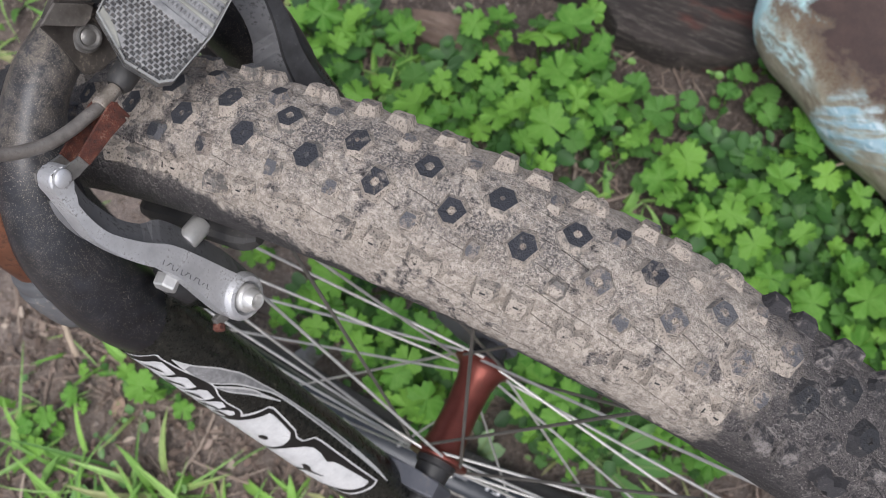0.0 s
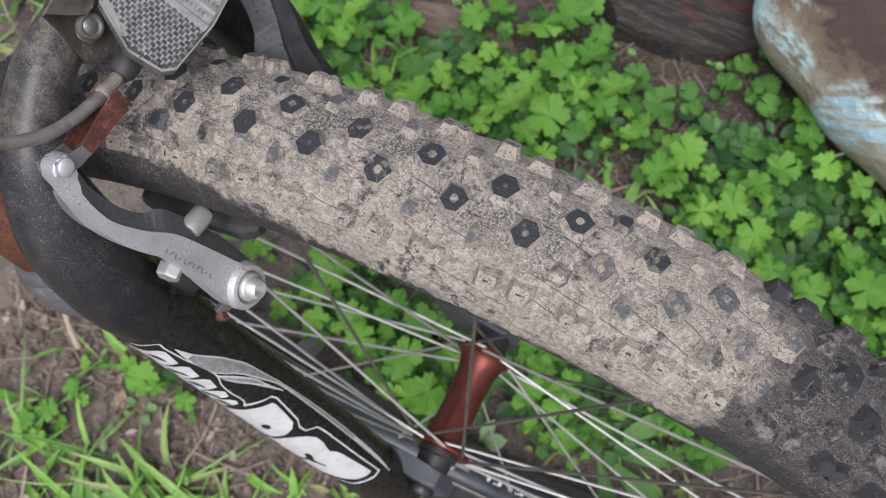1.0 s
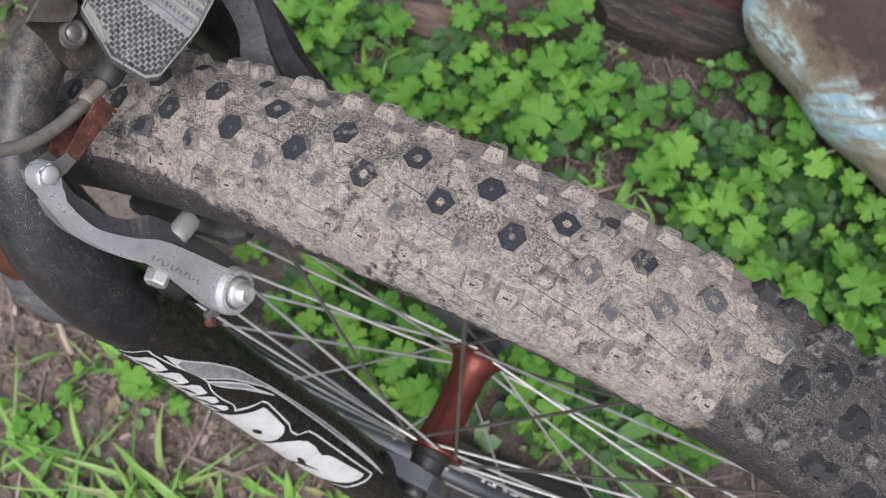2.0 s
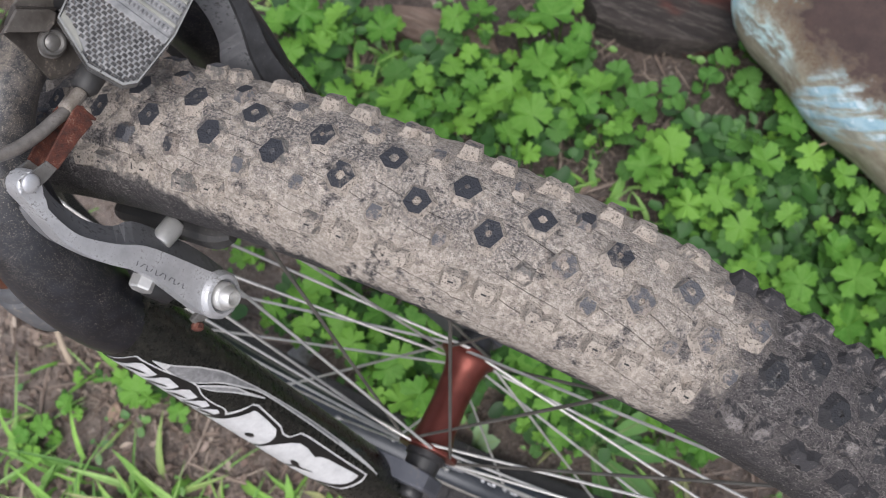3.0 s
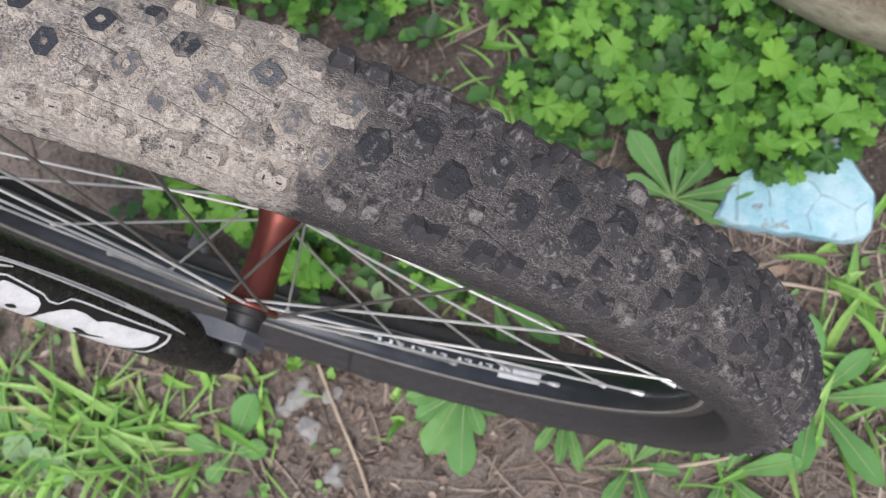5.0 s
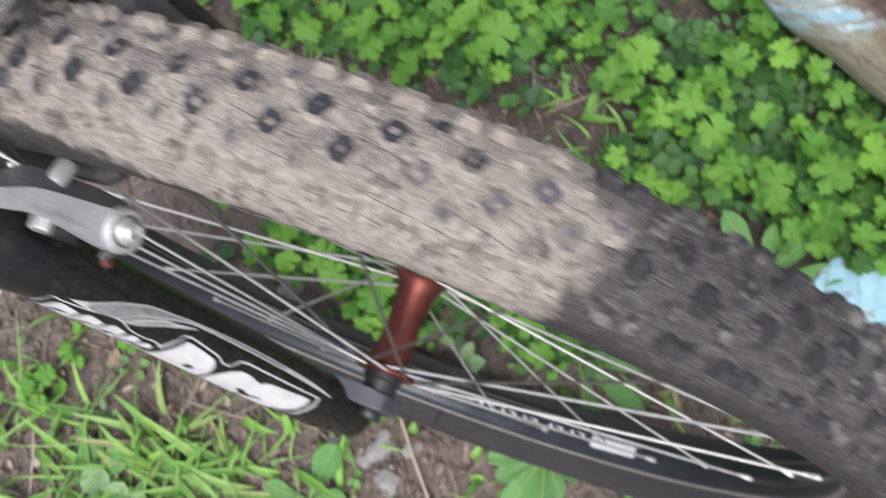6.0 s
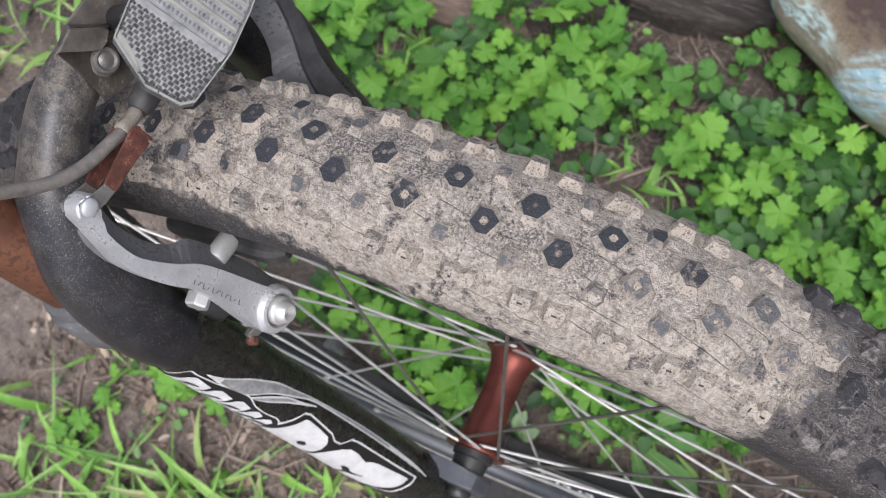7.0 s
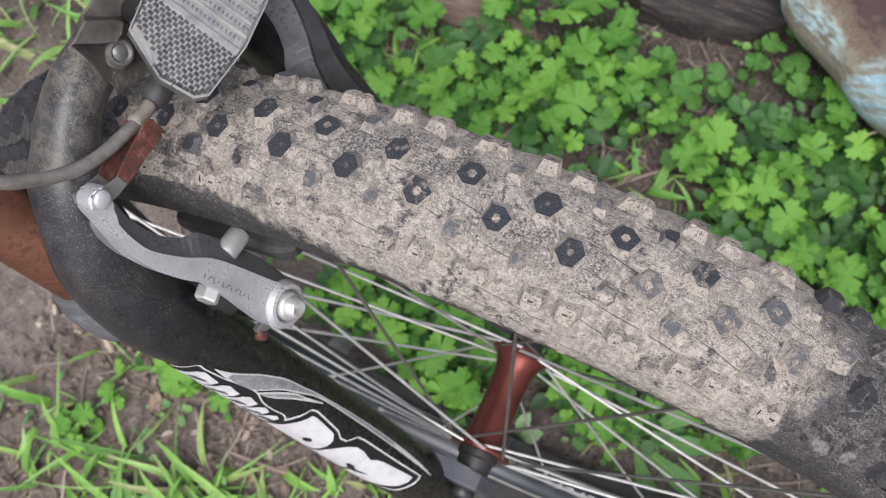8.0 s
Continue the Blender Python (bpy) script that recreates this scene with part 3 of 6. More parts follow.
def prism(outline, lo, hi, axes, mat, name, bevel=0.0, segments=2, smooth=False):
    """A plate: an outline in two axes, from lo to hi along the third; axes as in 'xyz' order of (a, b, height)."""
    bm = bmesh.new()
    order = ["xyz".index(c) for c in axes]

    def at(a, b, h):
        v = [0, 0, 0]
        for i, w in zip(order, (a, b, h)):
            v[i] = w
        return v
    low = [bm.verts.new(at(a, b, lo)) for a, b in outline]
    high = [bm.verts.new(at(a, b, hi)) for a, b in outline]
    bm.faces.new(low[::-1])
    top = bm.faces.new(high)
    n = len(outline)
    for i in range(n):
        bm.faces.new((low[i], low[(i + 1) % n], high[(i + 1) % n], high[i]))
    if bevel:
        edges = set(top.edges) | {e for f in bm.faces for e in f.edges if all(v in low for v in e.verts)}
        bmesh.ops.bevel(bm, geom=list(edges), offset=bevel, segments=segments, affect="EDGES", profile=0.5)
    return bm_mesh(name, bm, mat, smooth)


def box(name, size, mat, bevel=0.001):
    bm = bmesh.new()
    bmesh.ops.create_cube(bm, size=1.0)
    bmesh.ops.scale(bm, vec=size, verts=bm.verts)
    if bevel:
        bmesh.ops.bevel(bm, geom=list(bm.edges), offset=bevel, segments=2, affect="EDGES", profile=0.5)
    return bm_mesh(name, bm, mat)


def lathe(name, profile, mat, count=24, smooth=True):
    """A solid of (radius, height) points about its own z axis."""
    verts, faces = [], []
    k = len(profile)
    for i in range(count):
        a = 2 * math.pi * i / count
        verts += [(r * math.cos(a), r * math.sin(a), h) for r, h in profile]
    for i in range(count):
        j = (i + 1) % count
        for p in range(k - 1):
            faces.append((i * k + p, j * k + p, j * k + p + 1, i * k + p + 1))
    faces.append(tuple(i * k for i in range(count - 1, -1, -1)))
    faces.append(tuple(i * k + k - 1 for i in range(count)))
    return mesh_of(name, verts, faces, mat, smooth)


def aim(origin, direction):
    """A pose at origin whose z axis points along direction."""
    return Matrix.Translation(origin) @ Vector(direction).to_track_quat("Z", "Y").to_matrix().to_4x4()


# ---- ground: one sheet of soil to the horizon, finely shaped where it is near ----
def hump(x, y):
    v = Vector((x, y, 0))
    return 0.010 * noise.noise(v * 6) + 0.006 * noise.noise(v * 19) + 0.004 * noise.noise(v * 55) - 0.006


def build_ground():
    near = [-1.1 + 0.0125 * i for i in range(177)]
    far = [1.6, 2.5, 5, 12, 40, 150, 600]
    axis = [-f for f in reversed(far)] + near + far
    k = len(axis)
    verts = []
    for y in axis:
        for x in axis:
            fade = max(0.0, 1.0 - max(0.0, math.hypot(x, y) - 1.0))
            verts.append((x, y, hump(x, y) * fade))
    faces = [(j * k + i, j * k + i + 1, (j + 1) * k + i + 1, (j + 1) * k + i) for j in range(k - 1) for i in range(k - 1)]
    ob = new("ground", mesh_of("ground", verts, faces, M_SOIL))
    tagged(ob, "dark brown bare soil with crumbs and old litter", "ground", kind="structure")


build_ground()

# ---- the bicycle; its front wheel leans a little on the stand ----
RADIUS = 0.333
BIKE = thing("bicycle", pose(0, -0.0469, -0.0007, -8.09), "dusty black mountain bike with a mud-caked front tyre, standing in weeds", "bicycle")
WHEEL = Matrix.Translation((0, 0, RADIUS))
FORK = WHEEL @ pose(0, 0, 0, 0, -25, 0)   # x ahead of the fork, y to the left, z up along its legs
CENTRE, SECTION = 0.2975, 0.0355          # ring of the tyre's section and radius at the tops of the blocks


def tyre_profile():
    pts = []
    for deg in range(-112, 113, 4):
        a = abs(deg)
        r = 0.0322 if a < 55 else 0.0322 - 0.0030 * min(1.0, (a - 55) / 45)
        if a > 100:
            r -= 0.004 * (a - 100) / 12
        pts.append((CENTRE + r * math.cos(radians(deg)), r * math.sin(radians(deg))))
    return [(0.2835, -0.0125)] + pts + [(0.2835, 0.0125)]


def build_tyre():
    prof = tyre_profile()
    verts, faces = revolve(prof, 720)
    k = len(prof)
    arc = [0.0]
    for a, b in zip(prof, prof[1:]):
        arc.append(arc[-1] + math.dist(a, b))
    mid = arc[-1] / 2
    uvs, out = [], []
    for i, v in enumerate(verts):
        ring, p = divmod(i, k)
        ang = 360.0 * ring / 720
        ang = ang - 360 if ang > 180 else ang
        w = arc[p] - mid
        uvs.append((radians(ang) * RADIUS, w))
        v = Vector(v)
        centre = Vector((v.x, 0, v.z)).normalized() * CENTRE
        way = (v - centre).normalized()
        if abs(w) < 0.045:
            lump = 0.0009 * noise.noise(v * 130) + 0.0006 * noise.noise(v * 330)
            if -30 < ang < 20:
                lump = 0.0007 + 1.5 * lump
            else:
                lump = 1.6 * lump
            v += way * lump
        out.append(v)
    me = mesh_of("tyre", out, faces, M_TYRE, True, None, uvs)
    # the map must not wrap back where the ring closes, low down behind the wheel
    return part("tyre", me, BIKE, WHEEL, "knobbly black tyre caked with dried tan mud")


TYRE = build_tyre()


def block_mesh(name, outline, height, mats, taper=0.82, dimple=0.0, slit=0.0, pair=0.0, seed=0):
    """A rubber tread block: outline in mm, z out of the tyre; slots: sides, top, hollow."""
    verts, faces, fm = [], [], []
    rng = random.Random(seed)
    outline = [(x + rng.uniform(-0.35, 0.35), y + rng.uniform(-0.35, 0.35)) for x, y in outline]
    n = len(outline)
    lift = -0.0015

    def ring(scale, z):
        base = len(verts)
        verts.extend((x * scale / 1000, y * scale / 1000, z + rng.uniform(-0.00022, 0.00022)) for x, y in outline)
        return base

    def band(a, b, m):
        for i in range(n):
            faces.append((a + i, a + (i + 1) % n, b + (i + 1) % n, b + i))
            fm.append(m)
    r0, r1, r2 = ring(1.55, lift), ring(1.10, height * 0.42), ring(taper, height)
    r1b = ring(1.0 - (1 - taper) * 0.55, height * 0.86)
    band(r0, r1, 0), band(r1, r1b, 0), band(r1b, r2, 0)
    if dimple:
        r3, r4 = ring(dimple, height), ring(dimple * 0.8, height - 0.0009)
        band(r2, r3, 1), band(r3, r4, 2)
        faces.append(tuple(r4 + i for i in range(n))), fm.append(2)
    else:
        faces.append(tuple(r2 + i for i in range(n))), fm.append(1)
    if slit:
        for off, flip in ((-pair, 0), (pair, 1)) if pair else ((0, 0),):
            base = len(verts)
            for x, y in ((-slit, -0.32), (slit, -0.32), (slit, 0.32), (-slit, 0.32)):
                x, y = (y, x) if flip else (x, y)
                verts.append(((x + off) / 1000, y / 1000, height + 0.00008))
            faces.append((base, base + 1, base + 2, base + 3)), fm.append(3)
    return mesh_of(name, verts, faces, mats, False, fm)


HEX = [(-5.4, -1.5), (-1.7, -5.2), (2.8, -4.7), (5.4, 1.5), (1.7, 5.2), (-2.8, 4.7)]
SMALL = [(-2.8, -3.2), (1.8, -3.4), (3.2, 0.4), (2.4, 3.4), (-2.2, 3.2), (-3.4, 0.2)]
SIDE = [(-3.6, -3.0), (3.2, -3.4), (3.9, 0), (3.1, 3.5), (-3.4, 3.3), (-4.0, 0)]
TWIN = [(-5.2, -2.9), (-2.4, -3.2), (-0.2, -1.5), (2.2, -3.2), (5.0, -3.0), (5.7, 0), (4.9, 3.1), (2.4, 3.2), (0.1, 1.7), (-2.2, 3.2), (-5.0, 3.0), (-5.8, 0)]


def tread_blocks():
    """All blocks as (degrees round, degrees across, kind)."""
    rows = []
    for i in range(37):
        a = -163.2 + 9.6 * i
        for s in (0.0, 4.8):
            rows += [(a + s + 2.47, 10.3, "hex"), (a + s - 0.03, -9.6, "hex")]
        rows += [(a, 25, "small"), (a + 5.35, 25, "small"), (a + 2.1, -23.5, "small"), (a + 7.5, -23.5, "small")]
        rows += [(a + 1.6, 41, "side"), (a + 3.7, 41, "side"), (a + 7.4, 41, "twin")]
        rows += [(a + 3.6, -43, "side"), (a + 5.8, -43, "side"), (a + 9.4, -43, "twin")]
    return rows


def block_pose(ang, phi, spin=0.0):
    a, p = radians(ang), radians(phi)
    radial = Vector((math.sin(a), 0, math.cos(a)))
    out = (radial * math.cos(p) + Vector((0, math.sin(p), 0))).normalized()
    along = Vector((math.cos(a), 0, -math.sin(a)))
    across = out.cross(along)
    base = radial * CENTRE + (SECTION - 0.0036) * out
    m = Matrix((along, across, out)).transposed().to_4x4()
    return Matrix.Translation(base) @ m @ pose(0, 0, 0, 0, 0, spin)


def build_tread():
    H = 0.0036
    slot = M_PRINT_BLACK
    kinds = {}
    for tone, sets in (("bare", (M_KNOB_MUD, M_KNOB_TOP, M_KNOB_MUD, slot)), ("grey", (M_KNOB_MUD, M_KNOB_GREY, M_KNOB_MUD, slot)),
                       ("mud", (M_KNOB_MUD, M_KNOB_MUD, M_KNOB_MUD, slot)), ("black", (M_KNOB_DUSTY, M_KNOB_DUSTY, M_KNOB_DUSTY, slot))):
        cut = 1.0 if tone != "black" else 0.0
        for k in range(4):
            kinds["hex", tone, k] = block_mesh("hex_block", HEX, H, (M_KNOB_BLACK, M_KNOB_DARK, M_KNOB_BLACK, slot) if tone == "black" else sets if k in (1, 3) or tone != "bare" else sets[:2] + (M_KNOB_GREY, slot), 0.90, (0.22, 0.29, 0.18, 0.32)[k], seed=k)
            kinds["small", tone, k] = block_mesh("small_block", SMALL, H, (M_KNOB_GREY,) + sets[1:] if tone == "bare" else sets, 0.78, seed=10 + k)
            kinds["side", tone, k] = block_mesh("side_block", SIDE, H * 1.4, sets[:1] + (sets[0] if tone == "black" else sets[1],) + sets[2:], 0.84, 0.0, cut, seed=20 + k)
            kinds["twin", tone, k] = block_mesh("twin_block", TWIN, H * 1.3, sets[:1] + (sets[0] if tone == "black" else sets[1],) + sets[2:], 0.88, 0.0, cut, 2.6, seed=30 + k)
    rng = random.Random(7)
    rest_v, rest_f, rest_m = [], [], []
    for ang, phi, kind in tread_blocks():
        if -32 < ang < 22.6 - 0.055 * abs(phi):
            if kind == "hex":
                tone = "bare" if ang < (13 if phi > 0 else 5.5) else "grey"
            elif kind == "small":
                tone = ("bare" if rng.random() < 0.5 else "grey") if phi > 0 and ang < 11 else "bare" if ang < -14 else "grey" if rng.random() < 0.8 else "mud"
            else:
                tone = "grey" if phi > 0 and rng.random() < 0.45 else "mud"
        else:
            tone = "black"
        m = block_pose(ang + rng.uniform(-0.15, 0.15), phi + rng.uniform(-1, 1), rng.uniform(-6, 6) + (180 if phi < 0 else 0))
        m = m @ Matrix.Diagonal((rng.uniform(0.94, 1.06), rng.uniform(0.94, 1.06), rng.uniform(0.9, 1.1), 1))
        me = kinds[kind, tone, rng.randrange(4)]
        if -40 < ang < 104:
            part("tread_block", me, TYRE, m)
        else:
            base = len(rest_v)
            rest_v += [m @ v.co for v in me.vertices]
            for f in me.polygons:
                rest_f.append(tuple(base + i for i in f.vertices))
    tagged(part("lower_tread", mesh_of("lower_tread", rest_v, rest_f, M_KNOB_BLACK, False), TYRE), kind="stuff")


def build_wheel():
    # rim: hollow box with brake tracks
    inner = [(0.2752, -0.0128), (0.2722, -0.0115), (0.2702, -0.0085), (0.2692, -0.004), (0.2690, 0.0), (0.2692, 0.004), (0.2702, 0.0085), (0.2722, 0.0115), (0.2752, 0.0128)]
    v, f = revolve(inner + [(0.2800, 0.011), (0.2800, -0.011)], 240, closed_profile=True)
    rim = part("rim", mesh_of("rim", v, f, M_RIM), BIKE, WHEEL, "black box-section alloy rim")
    for s in (-1, 1):
        prof = [(0.2754, 0.0125 * s), (0.2754, 0.0134 * s), (0.2840, 0.0134 * s), (0.2850, 0.0142 * s), (0.2858, 0.0134 * s), (0.2858, 0.0115 * s), (0.2754, 0.0112 * s)]
        v, f = revolve(prof if s > 0 else prof[::-1], 240, closed_profile=True)
        part("brake_track", mesh_of("brake_track", v, f, M_TRACK), rim, None, "dirty dark braking surface")
        bead = [(0.2738, 0.0123 * s), (0.2744, 0.0133 * s), (0.2754, 0.0137 * s), (0.2760, 0.0135 * s), (0.2756, 0.0125 * s)]
        v, f = revolve(bead if s > 0 else bead[::-1], 240, closed_profile=True)
        part("rim_edge", mesh_of("rim_edge", v, f, M_RIM_EDGE), rim, None, "pale worn edge of the rim")
    # spokes: two flanges, crossed three times
    for side in (-1, 1):
        for k in range(16):
            lead = 1 if k % 2 else -1
            target = 22.5 * k + (69.5 if side < 0 else 58.25)
            hole = target + lead * 67.5
            h = radians(hole)
            t = radians(target)
            y0 = side * (0.0325 + 0.0012 * lead)
            a = Vector((0.0165 * math.sin(h), y0, 0.0165 * math.cos(h)))
            b = Vector((0.2692 * math.sin(t), side * 0.002, 0.2692 * math.cos(t)))
            d = (b - a).normalized()
            sv, sf = tube([a + Vector((0, -0.002 * side * lead, 0)), a + d * 0.002, a.lerp(b, 0.5), b - d * 0.006], 0.00095, 8)
            # upper spokes are coloured darker, for the shade of the tyre above them
            part("spoke", mesh_of("spoke", sv, sf, M_SPOKE_SHADED if math.cos(t - 0.2) > 0.75 else M_SPOKE), BIKE, WHEEL)
            nv, nf = tube([b - d * 0.010, b - d * 0.006, b - d * 0.0055, b + d * 0.002], [0.0015, 0.0015, 0.0019, 0.0021], 8)
            part("nipple", mesh_of("nipple", nv, nf, M_STEEL), rim, None)
    # hub: shell with two flanges, end caps, axle and nuts
    prof = [(0.0, -0.0345), (0.0170, -0.0345), (0.0190, -0.0340), (0.0194, -0.0328), (0.0190, -0.0312), (0.0165, -0.0300), (0.0142, -0.027), (0.0120, -0.019), (0.0112, 0.0)]
    prof = prof + [(r, -y) for r, y in prof[-2::-1]]
    v, f = revolve(prof, 48)
    hub = part("hub", mesh_of("hub", v, f, M_HUB), BIKE, WHEEL, "copper-red anodised hub shell")
    for s in (-1, 1):
        cap = [(0.0, 0.034 * s), (0.0128, 0.0345 * s), (0.0128, 0.038 * s), (0.0112, 0.0392 * s), (0.0104, 0.0485 * s), (0.0, 0.0475 * s)]
        v, f = revolve(cap if s > 0 else cap[::-1], 32)
        part("end_cap", mesh_of("end_cap", v, f, M_BLACK), hub, None, "black plastic end cap")
        nut = [(0.0, 0.057 * s), (0.0078, 0.057 * s), (0.0082, 0.059 * s), (0.0082, 0.0625 * s), (0.0070, 0.064 * s), (0.0, 0.064 * s)]
        v, f = revolve(nut if s > 0 else nut[::-1], 20)
        part("axle_nut", mesh_of("axle_nut", v, f, M_BLACK), hub, None, "black axle nut")
    # rim stickers on the face towards the hub
    def sticker(name, a0, a1, y0, y1, mat, parent, label=""):
        n, k = max(4, int((a1 - a0) * 2)), 7
        vs, fs = [], []
        for i in range(n + 1):
            a = radians(a0 + (a1 - a0) * i / n)
            for j in range(k):
                y = y0 + (y1 - y0) * j / (k - 1)
                ay = abs(y)
                r = 0.2690 + 0.0002 * (ay / 0.004) if ay < 0.004 else 0.2692 + 0.0010 * (ay - 0.004) / 0.0045
                r -= 0.0004
                vs.append((r * math.sin(a), y, r * math.cos(a)))
        for i in range(n):
            for j in range(k - 1):
                b = i * k + j
                fs.append((b, b + 1, b + k + 1, b + k))
        return part(name, mesh_of(name, vs, fs, mat), parent, None, label)
    label = sticker("sticker", 141.2, 150.4, -0.0045, 0.0040, M_WHITE, rim, "white rectangular paper sticker")
    sticker("sticker_film", 140.4, 150.4, 0.0040, 0.0078, M_SILVER, rim, "clear film of the sticker")
    sticker("print_mark", 147.4, 149.4, 0.0010, 0.0044, M_PRINT_BLACK, rim)
    # lettering that cannot be read, as short strokes
    for i in range(11):
        a = 152.0 + i * 2.2 + (0.8 if i > 3 else 0)
        sticker("print_bar", a, a + 0.6, 0.0002, 0.0042, M_WHITE, rim)
        sticker("print_bar", a + 0.6, a + 1.5, 0.0002 if i % 2 else 0.0033, 0.0012 if i % 2 else 0.0042, M_WHITE, rim)
    sticker("print_bar", 179.0, 182.5, 0.0002, 0.0042, M_SILVER, rim)
    # valve stem
    part("valve", lathe("valve", [(0.003, 0), (0.003, 0.028), (0.0022, 0.03), (0.0022, 0.036), (0.001, 0.037)], M_BLACK, 12), rim,
         aim((0.2692 * math.sin(radians(262)), 0, 0.2692 * math.cos(radians(262))), (-math.sin(radians(262)), 0, -math.cos(radians(262)))))


build_wheel()


# ---- fork: two lower legs, the arch over the tyre, drop-outs and prints ----
LEG_X, LEG_Y = -0.0175, 0.064


def leg_point(q, deg, side, extra=0.0):
    """A point on a leg: degrees from the front round to the outside."""
    r = leg_radius(q) + extra
    return (LEG_X + r * math.cos(radians(deg)), side * (LEG_Y + r * math.sin(radians(deg))), q)


def leg_radius(q):
    if q < 0.03:
        return 0.0135 + 0.0040 * max(0.0, (q + 0.01) / 0.04)
    return 0.0175 + 0.0006 * max(0.0, min(1.0, (q - 0.2) / 0.08))


def build_fork():
    legs = {}
    for side, word in ((-1, "right"), (1, "left")):
        qs = [-0.012, -0.010, 0.0, 0.01, 0.02, 0.03] + [0.05 + 0.02 * i for i in range(10)] + [0.25, 0.262, 0.266]
        v, f = tube([(LEG_X, side * LEG_Y, q) for q in qs], [0.009] + [leg_radius(q) for q in qs[1:-1]] + [0.0165], 32)
        leg = part("fork_leg", mesh_of("fork_leg", v, f, M_FORK), BIKE, FORK, "glossy black lower fork leg")
        legs[side] = leg
        # drop-out: a lug that runs from the foot of the leg to the axle
        out = [(-0.034, 0.022), (-0.031, -0.006), (-0.018, -0.022), (0.001, -0.022), (0.013, -0.010), (0.012, 0.007), (0.000, 0.021), (-0.012, 0.036), (-0.027, 0.040)]
        lo, hi = sorted((side * 0.0465, side * 0.0580))
        part("dropout", prism(out, lo, hi, "xzy", M_DROPOUT, "dropout", 0.002), leg, None, "grey-blue drop-out lug")
        # boss for the brake
        part("brake_boss", lathe("brake_boss", [(0.0105, 0), (0.0095, 0.012), (0.0075, 0.014), (0.0075, 0.022)], M_FORK, 20), leg,
             aim((LEG_X + 0.010, side * 0.046, 0.254), (1, 0, 0)))
    # arch: a hoop that grows out of the legs, thick at the shoulders and slim on top
    half = [(-0.0175, -0.064, 0.215, 0.0130), (-0.0175, -0.0640, 0.240, 0.0160), (-0.0168, -0.0655, 0.264, 0.0184), (-0.0140, -0.0644, 0.2918, 0.0188), (-0.0125, -0.0585, 0.3191, 0.0175),
            (-0.0115, -0.0474, 0.3388, 0.0152), (-0.0115, -0.0341, 0.3503, 0.0125), (-0.0115, -0.0174, 0.3582, 0.0115)]
    rows = half + [(-0.0115, 0.0, 0.3594, 0.0110)] + [(x, -y, z, r) for x, y, z, r in reversed(half)]
    path = smooth_path([r[:3] for r in rows], 6)
    rad = [p.x for p in smooth_path([(r[3], 0, 0) for r in rows], 6)]
    v, f = tube(path, rad, 32, (1.0, 1.0), (1, 0, 0))
    part("fork_arch", mesh_of("fork_arch", v, f, M_ARCH), BIKE, FORK, "thick black fork arch dulled by tan dust")
    return legs


LEGS = build_fork()


def leg_strip(name, rows, mat, parent, extra=0.0004, side=-1, label="", straight=False):
    """A print that follows the leg's round: rows of (height, degrees from, degrees to)."""
    rows = [Vector(r) for r in rows]
    fine = [a.lerp(b, i / 4) for a, b in zip(rows, rows[1:]) for i in range(4)] + rows[-1:] if straight else smooth_path(rows, 5)
    vs, fs, k = [], [], 9
    for r in fine:
        for i in range(k):
            vs.append(leg_point(r[0], r[1] + (r[2] - r[1]) * i / (k - 1), side, extra))
    for j in range(len(fine) - 1):
        for i in range(k - 1):
            fs.append((j * k + i, j * k + i + 1, (j + 1) * k + i + 1, (j + 1) * k + i))
    return part(name, mesh_of(name, vs, fs, mat), parent, None, label)


